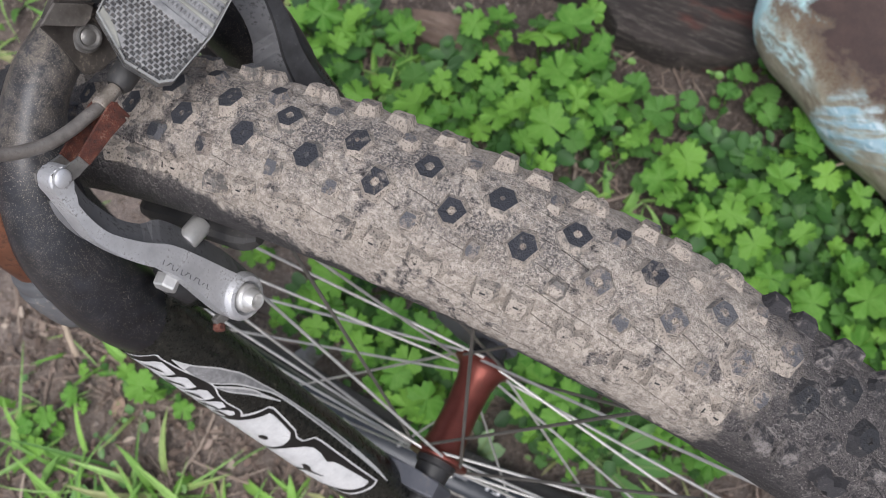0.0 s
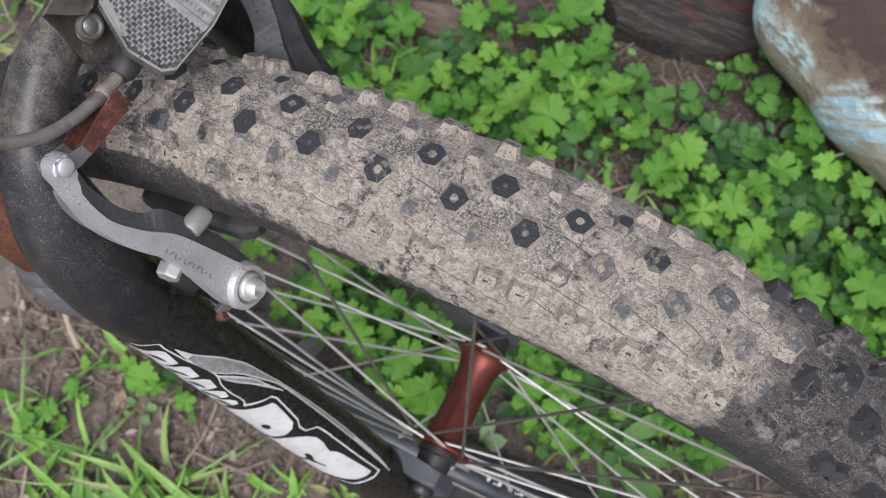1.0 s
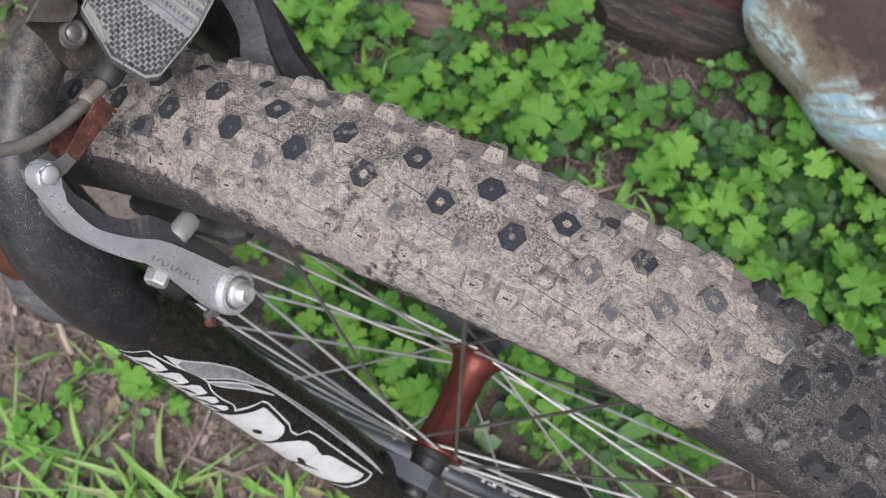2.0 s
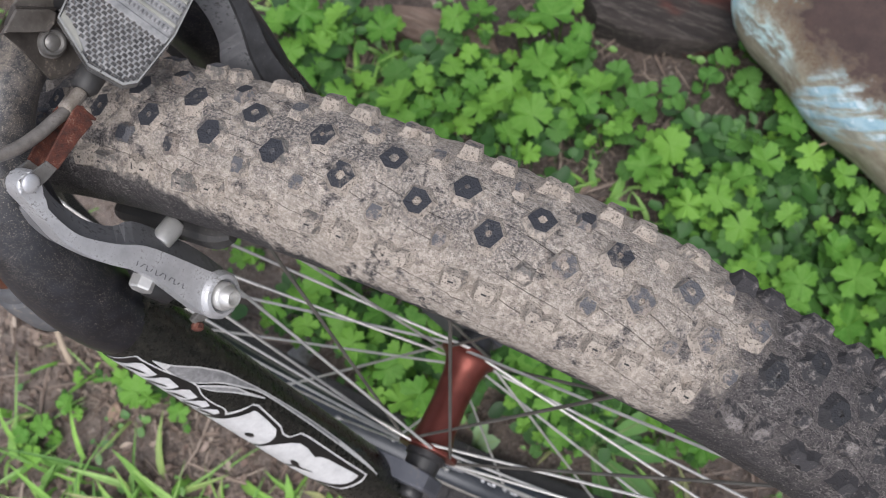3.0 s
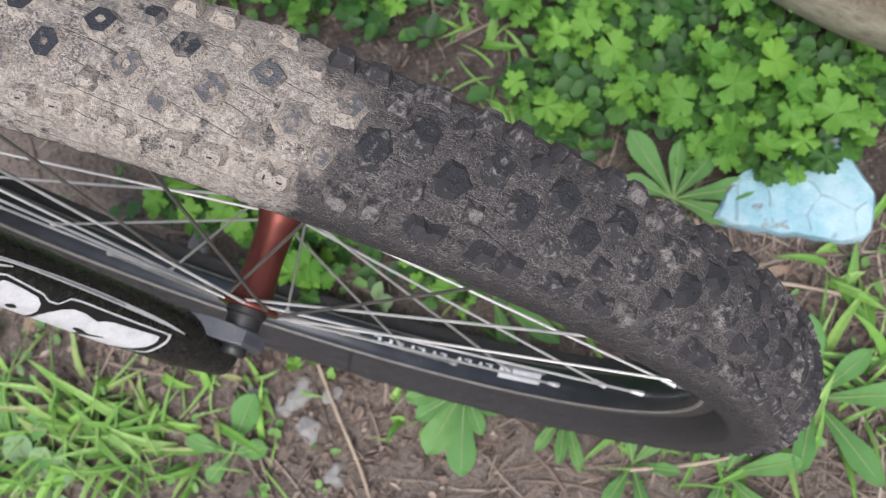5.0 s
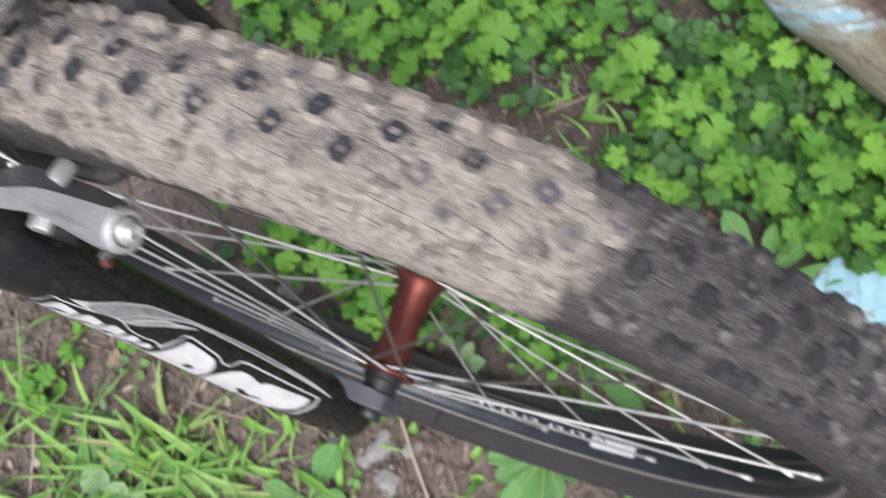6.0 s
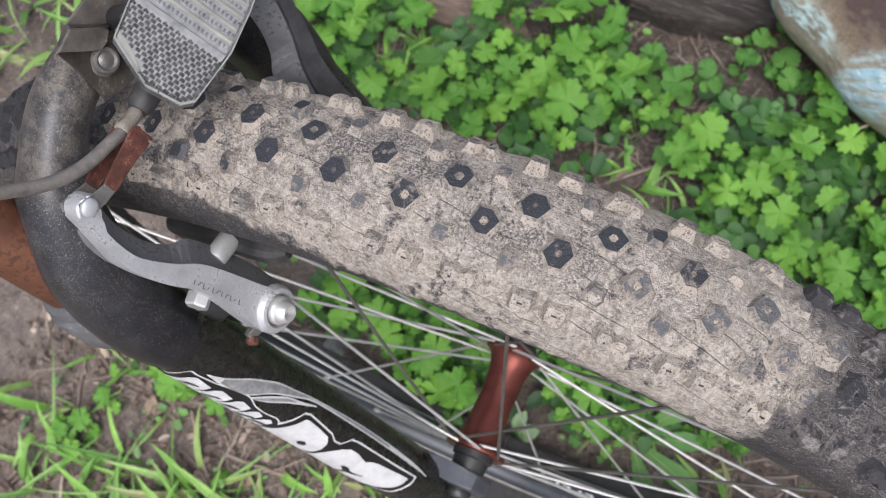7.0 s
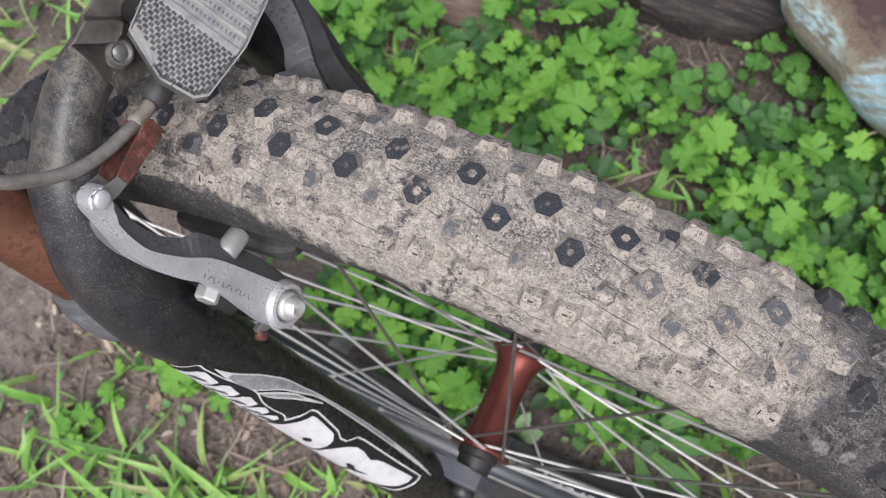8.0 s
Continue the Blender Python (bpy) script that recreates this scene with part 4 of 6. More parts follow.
def build_prints(side):
    leg = LEGS[side]
    s = side
    # a broad block with a pale outline, black inset and two white shapes with straight cuts
    edge = [(0.181, 96, 124), (0.1745, 50, 126), (0.1665, 12, 126), (0.1625, 9, 126), (0.150, 13, 126), (0.139, 17, 124), (0.1335, 25, 122), (0.128, 24, 120), (0.1225, 8, 119), (0.116, 6, 118), (0.097, 6, 108), (0.075, 6, 92), (0.056, 5, 60), (0.0505, 5, 22)]
    leg_strip("print_outline", edge, M_WHITE, leg, 0.0003, s, "", True)
    leg_strip("print_inset", [(q - 0.0017 if q > 0.17 else q + 0.0020 if q < 0.06 else q, a + 3.4, b - 3.2) for q, a, b in edge], M_PRINT_BLACK, leg, 0.0005, s, "", True)
    leg_strip("print_shape", [(0.1735, 84, 121), (0.1690, 50, 121), (0.1632, 20, 121), (0.1600, 19, 121), (0.150, 22, 120), (0.1405, 26, 116), (0.1365, 36, 108), (0.1345, 52, 94)], M_WHITE, leg, 0.0007, s, "", True)
    leg_strip("print_shape", [(0.1315, 60, 100), (0.1290, 46, 112), (0.1240, 32, 112), (0.1180, 24, 110), (0.110, 24, 106), (0.1045, 28, 104), (0.100, 30, 102), (0.096, 24, 100), (0.090, 21, 94), (0.078, 19, 82), (0.068, 17, 62), (0.061, 16, 44), (0.0580, 16, 28)], M_WHITE, leg, 0.0007, s, "", True)
    leg_strip("print_hole", [(0.151, 60, 66), (0.148, 56, 70), (0.145, 60, 66)], M_PRINT_BLACK, leg, 0.0009, s)
    leg_strip("print_hole", [(0.1085, 58, 64), (0.1035, 58, 70), (0.0985, 64, 72), (0.094, 62, 67), (0.0885, 57, 60)], M_PRINT_BLACK, leg, 0.0009, s)
    leg_strip("print_hole", [(0.1025, 66, 92), (0.0995, 66, 92)], M_PRINT_BLACK, leg, 0.0009, s, "", True)
    # silver wave above it, pale line round a grey fill
    wave = [(0.2355, 40, 41), (0.2255, 30, 43), (0.213, 12, 42), (0.205, 4, 33), (0.1945, -5, 15), (0.179, -10, 1), (0.162, -15, -9), (0.124, -20, -11), (0.088, -19, -10), (0.058, -14, -7), (0.041, -6, -4)]
    leg_strip("print_wave", wave, M_SILVER_PALE, leg, 0.0003, s)
    leg_strip("print_wave_fill", [(q, a + 2.5, b - 2.5 if b - a > 6 else a + 3) for q, a, b in wave[1:-2]], M_SILVER, leg, 0.0005, s)
    leg_strip("print_wave", [(0.2050, 37, 38), (0.1955, 20, 32), (0.184, 6, 17), (0.175, 2, 8), (0.161, -6, -4)], M_SILVER_PALE, leg, 0.0004, s)
    leg_strip("print_wave_fill", [(0.2020, 35, 35.5), (0.1950, 23, 29), (0.184, 9, 14), (0.177, 5, 7)], M_SILVER, leg, 0.0006, s)
    # ragged white shapes in a thin outline, towards the crown
    leg_strip("print_outline", [(0.2475, 86, 118), (0.2440, 50, 119), (0.2385, 48, 119), (0.226, 44, 119), (0.216, 38, 119), (0.205, 35, 119), (0.196, 44, 119), (0.187, 46, 118), (0.178, 44, 114), (0.172, 52, 104)], M_WHITE, leg, 0.0003, s)
    leg_strip("print_inset", [(0.2463, 88.5, 116), (0.2440, 52.5, 117), (0.2385, 50.5, 117), (0.2260, 46.5, 117), (0.2160, 40.5, 117), (0.2050, 37.5, 117), (0.1960, 46.5, 117), (0.1870, 48.5, 116), (0.1780, 46.5, 112), (0.1732, 54.5, 102)], M_PRINT_BLACK, leg, 0.0005, s)
    q = 0.2432
    for i, (w, top) in enumerate(((0.0165, 52), (0.0140, 50), (0.0125, 48), (0.0095, 50), (0.0080, 52))):
        q1, lean = q - w, 0.0030
        leg_strip("print_shape", [(q, 90, 113), (q - 0.10 * w, 76, 114), (q - lean, top + 7, 114), (q - lean - 0.0028, top, 114), (q1 - lean * 0.4, top + 4, 114), (q1 + 0.0002, top + 16, 113), (q1 + 0.0008, 92, 112)], M_WHITE, leg, 0.0008, s, "", True)
        c = (q + q1) / 2 - 0.0005
        leg_strip("print_slit", [(c + 0.0040, 82, 84), (c + 0.0020, 71 + i % 2 * 5, 79 + i % 2 * 4), (c - 0.0020, 67, 73), (c - 0.0046, 66, 68)], M_PRINT_BLACK, leg, 0.0011, s, "", True)
        leg_strip("print_slit", [(c + 0.0026, 96, 101), (c - 0.0006, 86, 93), (c - 0.0050, 84, 88)], M_PRINT_BLACK, leg, 0.0011, s, "", True)
        q = q1 - 0.0011


build_prints(-1)


# ---- rim brake ----
def build_brake(side):
    s = side
    # the far arm's alloy is a darkened copy, with shade in its base colour
    front = M_ALLOY if s < 0 else M_ALLOY_SHADED
    low = [(-0.0495, 0.3582), (-0.0530, 0.3594), (-0.0558, 0.3580), (-0.0574, 0.3546), (-0.0582, 0.3495), (-0.0604, 0.3390), (-0.0620, 0.3300), (-0.0611, 0.3185), (-0.0587, 0.3070), (-0.0548, 0.2950), (-0.0532, 0.2840),
           (-0.0530, 0.2720), (-0.0532, 0.2600), (-0.0530, 0.2510), (-0.0515, 0.2450), (-0.0488, 0.2405), (-0.0447, 0.2385)]
    top = [(-0.0385, 0.2390), (-0.0340, 0.2430), (-0.0330, 0.2500), (-0.0368, 0.2602), (-0.0411, 0.2814), (-0.0450, 0.2975), (-0.0507, 0.3090), (-0.0551, 0.3207), (-0.0569, 0.3291), (-0.0562, 0.3404), (-0.0536, 0.3492), (-0.0478, 0.3530), (-0.0474, 0.3562)]
    outline = [(-s * p.x, p.y) for p in smooth_path([(a, b, 0) for a, b in low + top + low[:1]], 3)[:-1]]
    if s > 0:
        outline = outline[::-1]
    arm = part("brake_arm", prism(outline, 0.0200, 0.0285, "yzx", front, "brake_arm", 0.0013, 3), BIKE, FORK, "curved grey alloy rim-brake arm" if s < 0 else "dusty rim-brake arm with shade put into its grey")
    # its inner flank slopes back to the wheel
    face = [(-0.0536, 0.3470), (-0.0562, 0.3400), (-0.0569, 0.3291), (-0.0551, 0.3207), (-0.0507, 0.3090), (-0.0450, 0.2975), (-0.0411, 0.2814), (-0.0368, 0.2602), (-0.0332, 0.2490)]
    back = [(-0.0468, 0.3440), (-0.0485, 0.3380), (-0.0492, 0.3304), (-0.0479, 0.3180), (-0.0438, 0.3075), (-0.0378, 0.3010), (-0.0336, 0.2850), (-0.0300, 0.2640), (-0.0292, 0.2460)]
    face = smooth_path([(y, q, 0) for y, q in face], 3)
    back = smooth_path([(y, q, 0) for y, q in back], 3)
    vs = [(0.0268, -s * p.x, p.y) for p in face] + [(0.0175, -s * p.x, p.y) for p in back] + [(0.0165, -s * (p.x - 0.005), p.y - 0.001) for p in face]
    n = len(face)
    fs = [(i + r * n, i + 1 + r * n, i + 1 + (r + 1) % 3 * n, i + (r + 1) % 3 * n) for r in range(3) for i in range(n - 1)] + [(0, n, 2 * n), (n - 1, 3 * n - 1, 2 * n - 1)]
    # its alloy is darkened because it faces the tyre: shade as colour
    part("arm_flank", mesh_of("arm_flank", vs, fs, M_FLANK, False), arm, None, "inner flank with shade put into its grey")
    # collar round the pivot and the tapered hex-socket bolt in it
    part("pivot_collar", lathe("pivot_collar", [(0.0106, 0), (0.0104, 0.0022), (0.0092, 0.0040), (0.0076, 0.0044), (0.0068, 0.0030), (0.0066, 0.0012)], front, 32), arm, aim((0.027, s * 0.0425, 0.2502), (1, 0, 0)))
    part("pivot_bolt", lathe("pivot_bolt", [(0.0062, 0), (0.0062, 0.0030), (0.0058, 0.0038), (0.0050, 0.0042), (0.0040, 0.0078), (0.0034, 0.0082), (0.0027, 0.0080), (0.0024, 0.0050), (0.0001, 0.0048)], M_STEEL, 28), arm, aim((0.029, s * 0.0425, 0.2502), (1, 0, 0)), "bright hex-socket pivot bolt")
    # pad holder, pad and its nut
    part("pad_post", lathe("pad_post", [(0.0045, 0), (0.0047, 0.0008), (0.0047, 0.0105), (0.0043, 0.0112)], M_STEEL, 24), arm, aim((0.0195, s * 0.0385, 0.2850), (0, -s, -0.22)), "pale metal pad washer")
    part("pad_nut", lathe("pad_nut", [(0.0046, 0), (0.0050, 0.0008), (0.0050, 0.0058), (0.0044, 0.0066)], M_STEEL, 6, False), arm, aim((0.0165, s * 0.0515, 0.2803), (0.15, s, -0.05)), "bright hex nut")
    part("pad_washer", lathe("pad_washer", [(0.0078, 0), (0.0078, 0.004), (0.0068, 0.006)], M_BLACK, 20), arm, aim((0.0155, s * 0.0470, 0.2795), (0.1, s, 0)))
    v, f = tube([(0.0125, s * 0.0500, 0.2800), (0.0130, s * 0.0515, 0.2720), (0.0135, s * 0.0515, 0.2620)], [0.0052, 0.0066, 0.0050], 14)
    part("spring_cover", mesh_of("spring_cover", v, f, M_BLACK), arm, None, "black plastic spring cover")
    ring, steps = [(0.2705, -0.0205), (0.2705, -0.0285), (0.2725, -0.0305), (0.2805, -0.0310), (0.2830, -0.0290), (0.2835, -0.0200), (0.2825, -0.0150), (0.2725, -0.0150)], 18
    n, vs, fs = len(ring), [], []
    for i in range(steps + 1):
        k = (0.45, 0.80, 0.95)[min(i, steps - i)] if min(i, steps - i) < 3 else 1.0
        a = radians(-30.0 + 14.0 * i / steps)
        for r, y in ring:
            r, y = 0.2770 + (r - 0.2770) * k, -0.0225 + (y + 0.0225) * k
            vs.append((r * math.sin(a), y, r * math.cos(a)))
    fs = [(i * n + q, i * n + (q + 1) % n, (i + 1) * n + (q + 1) % n, (i + 1) * n + q) for i in range(steps) for q in range(n)]
    fs.append(tuple(range(n)))
    fs.append(tuple(range(steps * n + n - 1, steps * n - 1, -1)))
    vs = [(x, -s * y, z) for x, y, z in vs]
    pad = mesh_of("brake_pad", vs, fs, M_RUBBER, False)
    part("brake_pad", pad, arm, pose(0, 0, 0, 0, 25, 0), "worn black rubber brake pad")
    # return spring behind the arm and its rusty adjusting screw on a small tab
    v, f = tube(smooth_path([(0.0120, s * 0.047, 0.250), (0.0145, s * 0.050, 0.285), (0.0150, s * 0.0555, 0.318)], 5), 0.0008, 8)
    part("spring", mesh_of("spring", v, f, M_STEEL), arm, None, "thin steel return spring")
    part("spring_tab", prism([(s * 0.0500, 0.2470), (s * 0.0560, 0.2490), (s * 0.0572, 0.2450), (s * 0.0500, 0.2410)][::s], 0.0175, 0.0205, "yzx", M_DULL, "spring_tab", 0.0005), arm, None, "pale bent spring tab")
    part("adjusting_screw", lathe("adjusting_screw", [(0.0020, 0), (0.0027, 0.0006), (0.0027, 0.0028), (0.0019, 0.0034), (0.0008, 0.0026)], M_RUST, 8), arm, aim((0.0190, s * 0.0555, 0.2445), (0.4, s, -0.3)), "small rusty screw")
    part("pivot_pin", lathe("pivot_pin", [(0.0034, 0), (0.0034, 0.0012), (0.0026, 0.0020), (0.001, 0.0022)], M_ALLOY, 20), arm, aim((0.0294, s * 0.0524, 0.3562), (1, 0, 0)), "domed steel pin")
    return arm


ARM = build_brake(-1)
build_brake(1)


def build_cable():
    # maker's mark pressed in the arm, as plain strokes
    for i in range(11):
        t = i / 10
        q, y = 0.2972 - 0.0262 * t, -0.0525 + 0.0036 * t
        part("mark_stroke", box("mark_stroke", (0.0002, 0.0020 - 0.0006 * (i % 2), 0.00025), M_MARK, 0), ARM, pose(0.02862, y, q, (18, -32, 24, -14)[i % 4], 0, 0))
        if i % 3:
            part("mark_stroke", box("mark_stroke", (0.0002, 0.00025, 0.0014), M_MARK, 0), ARM, pose(0.02862, y + (0.0010 if i % 2 else -0.0008), q - 0.0008, 8, 0, 0))
    # rusted stirrup that holds the noodle: two cheeks joined by a bridge, with bare feet on the pin
    stirrup = thing_part("noodle_stirrup", "rust-red steel stirrup")
    near = [(-0.0425, 0.3492), (-0.0289, 0.3484), (-0.0213, 0.3467), (-0.0186, 0.3540), (-0.0198, 0.3560), (-0.0225, 0.3564), (-0.0330, 0.3556), (-0.0425, 0.3551)]
    foot = [(-0.0555, 0.3565), (-0.0540, 0.3530), (-0.0480, 0.3508), (-0.0424, 0.3496), (-0.0424, 0.3546), (-0.0484, 0.3566), (-0.0535, 0.3596)]
    for x, shift in ((0.0288, 0.0), (0.0192, 0.0010)):
        part("foot", prism([(a - shift, b) for a, b in foot], x - 0.0007, x + 0.0007, "yzx", M_DULL, "foot", 0.0004), stirrup, None, "dull bare metal foot")
        part("cheek", prism([(a - shift, b) for a, b in near], x - 0.0006, x + 0.0006, "yzx", M_RUST, "cheek", 0.0004), stirrup)
    part("bridge", prism([(0.0186, 0.3470), (0.0294, 0.3468), (0.0294, 0.3548), (0.0272, 0.3530), (0.0206, 0.3530), (0.0186, 0.3548)], -0.0202, -0.0190, "xzy", M_RUST, "bridge", 0.0003), stirrup)
    # steel noodle and rubber boot
    pts = smooth_path([(0.0225, -0.0130, 0.3530), (0.0228, -0.0200, 0.3540), (0.0235, -0.0284, 0.3572), (0.024, -0.0356, 0.3598), (0.024, -0.0448, 0.3643), (0.024, -0.0533, 0.3715), (0.024, -0.0600, 0.3794), (0.024, -0.0662, 0.3895), (0.022, -0.071, 0.412), (0.018, -0.074, 0.45)], 6)
    v, f = tube(pts, 0.0024, 14)
    part("cable_noodle", mesh_of("cable_noodle", v, f, M_CABLE), BIKE, FORK, "bent grey metal cable noodle")
    part("ferrule", lathe("ferrule", [(0.0026, 0), (0.0033, 0.0006), (0.0033, 0.0024), (0.0027, 0.0032), (0.0025, 0.0095), (0.0018, 0.0105)], M_DULL_TAN, 16), BIKE, FORK @ aim((0.0225, -0.0225, 0.3545), (0, 1, -0.10)), "worn silver ferrule")
    boot = [(0.0036, 0), (0.0050, 0.002), (0.0052, 0.008), (0.0044, 0.011), (0.0054, 0.014), (0.0042, 0.018), (0.0050, 0.021), (0.0034, 0.028), (0.002, 0.032)]
    part("rubber_boot", lathe("rubber_boot", boot, M_RUBBER, 18), BIKE, FORK @ aim((0.0225, -0.0125, 0.3532), (0, 1, 0.0)), "cracked black rubber cable boot")
    v, f = tube([(0.022, 0.026, 0.3545), (0.021, 0.050, 0.356)], 0.0009, 8)
    part("brake_cable", mesh_of("brake_cable", v, f, M_STEEL), BIKE, FORK)


def thing_part(name, label):
    """An Empty under the bicycle, in the fork's frame, that carries sub-parts."""
    ob = new(name, None)
    ob.parent, ob.matrix_basis = BIKE, FORK
    ob.empty_display_size = 0.01
    return tagged(ob, label)


build_cable()


# ---- reflector on its bracket ----
def build_reflector():
    # own frame: x out of the face, y along its length, z across; it was knocked round to the left
    face = Vector((0.786, -0.121, 0.605)).normalized()
    along = Vector((0, 0, 1)).cross(face).normalized()
    cols = Matrix((face, along, face.cross(along))).transposed().to_4x4()
    m = FORK @ Matrix.Translation((0.035, 0.010, 0.370)) @ cols
    out = [(-0.0135, -0.0225), (0.008, -0.0232), (0.024, -0.0205), (0.038, -0.017), (0.046, -0.008), (0.046, 0.008), (0.038, 0.017), (0.020, 0.0175), (0.0014, 0.0140), (-0.011, 0.0112), (-0.0187, -0.0062), (-0.0172, -0.0190)]
    body = part("reflector", prism(out, -0.008, 0.0, "yzx", M_LENS_EDGE, "reflector", 0.0012), BIKE, m, "clear prismatic front reflector with milky edges")

    def inside(y, z, pad):
        for (ay, az), (by, bz) in zip(out, out[1:] + out[:1]):
            ny, nz = -(bz - az), by - ay
            if ((y - ay) * ny + (z - az) * nz) / math.hypot(ny, nz) < pad:
                return False
        return True
    inner = [(y * 0.93 + 0.001, z * 0.93) for y, z in out]
    # pale plate added under the prisms, for the highlights along their joints
    part("lens_glint_plate", prism(inner, -0.001, 0.0003, "yzx", M_LENS_PALE, "lens_glint_plate", 0.0002), body, None, "pale plate that stands in for highlights between the prisms")
    # fine staggered prisms on one half, coarse long ridges on the other
    vs, fs = [], []
    sy, sz = 0.0016, 0.0025
    for i in range(-14, 4):
        for j in range(-11, 11):
            y, z = i * sy, j * sz + (sz / 2 if i % 2 else 0)
            if y > 0.0035 or not inside(y, z, 0.0004) or (y < -0.0110 + 0.40 * (z - 0.004) and z > -0.0015):
                continue
            b = len(vs)
            qy, qz = sy * 0.455, sz * 0.455
            top = 0.0017 + 0.0003 * math.sin(i * 12.9 + j * 78.2)
            vs += [(0.0, y - qy, z - qz), (0.0, y + qy, z - qz), (0.0, y + qy, z + qz), (0.0, y - qy, z + qz), (top, y - qy * 0.5, z + qz * 0.8), (top * 0.72, y + qy * 0.7, z + qz * 0.5)]
            fs += [(b, b + 1, b + 5, b + 4), (b + 1, b + 2, b + 5), (b + 2, b + 3, b + 4, b + 5), (b + 3, b, b + 4)]
    tagged(part("fine_prism_field", mesh_of("fine_prism_field", vs, fs, M_LENS, False), body, None, "rows of small clear prisms"), kind="stuff")
    vs, fs = [], []
    for i in range(8):
        y = 0.0088 + i * 0.0048
        zs = [z * 0.0005 for z in range(-48, 40) if inside(y, z * 0.0005, 0.0008)]
        z = zs[0] if zs else 0.0
        while zs and z < zs[-1] - 0.0017:
            b = len(vs)
            vs += [(0, y - 0.0016, z), (0, y + 0.0014, z), (0, y + 0.0014, z + 0.0016), (0, y - 0.0016, z + 0.0016), (0.0008, y - 0.0004, z + 0.0010)]
            fs += [(b, b + 1, b + 4), (b + 1, b + 2, b + 4), (b + 2, b + 3, b + 4), (b + 3, b, b + 4)]
            z += 0.0017
        span = [k * 0.0005 for k in range(-48, 40) if inside(y + 0.0024, k * 0.0005, 0.0010)]
        if span:
            lo, hi = span[0], span[-1]
            part("clear_ridge", prism([(y + 0.0016, lo), (y + 0.0031, lo), (y + 0.0031, hi), (y + 0.0016, hi)], -0.001, 0.0009, "yzx", M_MILKY, "clear_ridge", 0.0004), body)
    tagged(part("coarse_prism_field", mesh_of("coarse_prism_field", vs, fs, M_LENS_SOFT, False), body, None, "rows of coarse clear prisms"), kind="stuff")
    mid = (sum(p[0] for p in out) / len(out), sum(p[1] for p in out) / len(out))
    vs = []
    for k, x in ((1.0, -0.001), (1.0, 0.0014), (0.972, 0.0014), (0.968, 0.0)):
        vs += [(x, mid[0] + (y - mid[0]) * k, mid[1] + (z - mid[1]) * k) for y, z in out]
    n = len(out)
    part("rim", mesh_of("rim", vs, [(r * n + i, r * n + (i + 1) % n, (r + 1) * n + (i + 1) % n, (r + 1) * n + i) for r in range(3) for i in range(n)], M_LENS_RIM, False), body, None, "clear plastic rim")
    part("clear_bar", prism([(0.0034, -0.0222), (0.0064, -0.0222), (0.0064, 0.0140), (0.0034, 0.0136)], -0.001, 0.0010, "yzx", M_LENS_PALE, "clear_bar", 0.0004), body, None, "milky plain bar")
    part("milky_patch", prism([(-0.0172, -0.0040), (-0.0142, -0.0010), (-0.0112, 0.0034), (-0.0092, 0.0070), (-0.0072, 0.0112), (-0.0108, 0.0106)], -0.001, 0.0008, "yzx", M_MILKY, "milky_patch", 0.0004), body, None, "clouded yellowish plastic")
    # bracket: a dark folded plate behind a stepped dusty flap, with a washer-head screw
    br = thing_part("reflector_bracket", "folded blackened steel bracket")
    plate = [(-0.0082, 0.3778), (-0.0081, 0.3674), (-0.0098, 0.3526), (-0.0040, 0.3480), (0.0100, 0.3440), (0.0220, 0.3480), (0.0230, 0.3640), (0.0033, 0.3700)]
    part("plate", prism(plate, 0.0004, 0.0016, "yzx", M_BRACKET, "plate", 0.0004), br)
    flap = [(-0.0092, 0.3806), (-0.0030, 0.3728), (0.0023, 0.3664), (0.0060, 0.3662), (0.0098, 0.3681), (0.0089, 0.3708), (0.0003, 0.3814)]
    part("flap", prism(flap, 0.0048, 0.0060, "yzx", M_FLAP, "flap", 0.0005), br, None, "dusty bent front flap")
    part("fold", prism([(-0.0060, 0.3800), (0.0040, 0.3672), (0.0120, 0.3680), (0.0014, 0.3818)], 0.0016, 0.0048, "yzx", M_BRACKET, "fold", 0.0005), br)
    part("upper_flap", prism([(0.0008, 0.3818), (0.0060, 0.3745), (0.0128, 0.3674), (0.0240, 0.3676), (0.0215, 0.3722), (0.0124, 0.3808)], 0.0016, 0.0030, "yzx", M_FLAP, "upper_flap", 0.0005), br, None, "dusty upper flap")
    v, f = tube([(0.001, 0.016, 0.366), (0.012, 0.016, 0.368), (0.030, 0.018, 0.370)], 0.0045, 14)
    part("stub", mesh_of("stub", v, f, M_BLACK), br, None, "black plastic stub")
    part("screw", lathe("screw", [(0.0058, 0), (0.0060, 0.0008), (0.0054, 0.0012), (0.0052, 0.0026), (0.0046, 0.0034), (0.0038, 0.0035), (0.0030, 0.0026), (0.0022, 0.0031), (0.001, 0.0034)], M_DULL, 20), br, aim((0.0016, 0.0012, 0.3612), (1, -0.1, 0.25)), "dull round screw head")


build_reflector()


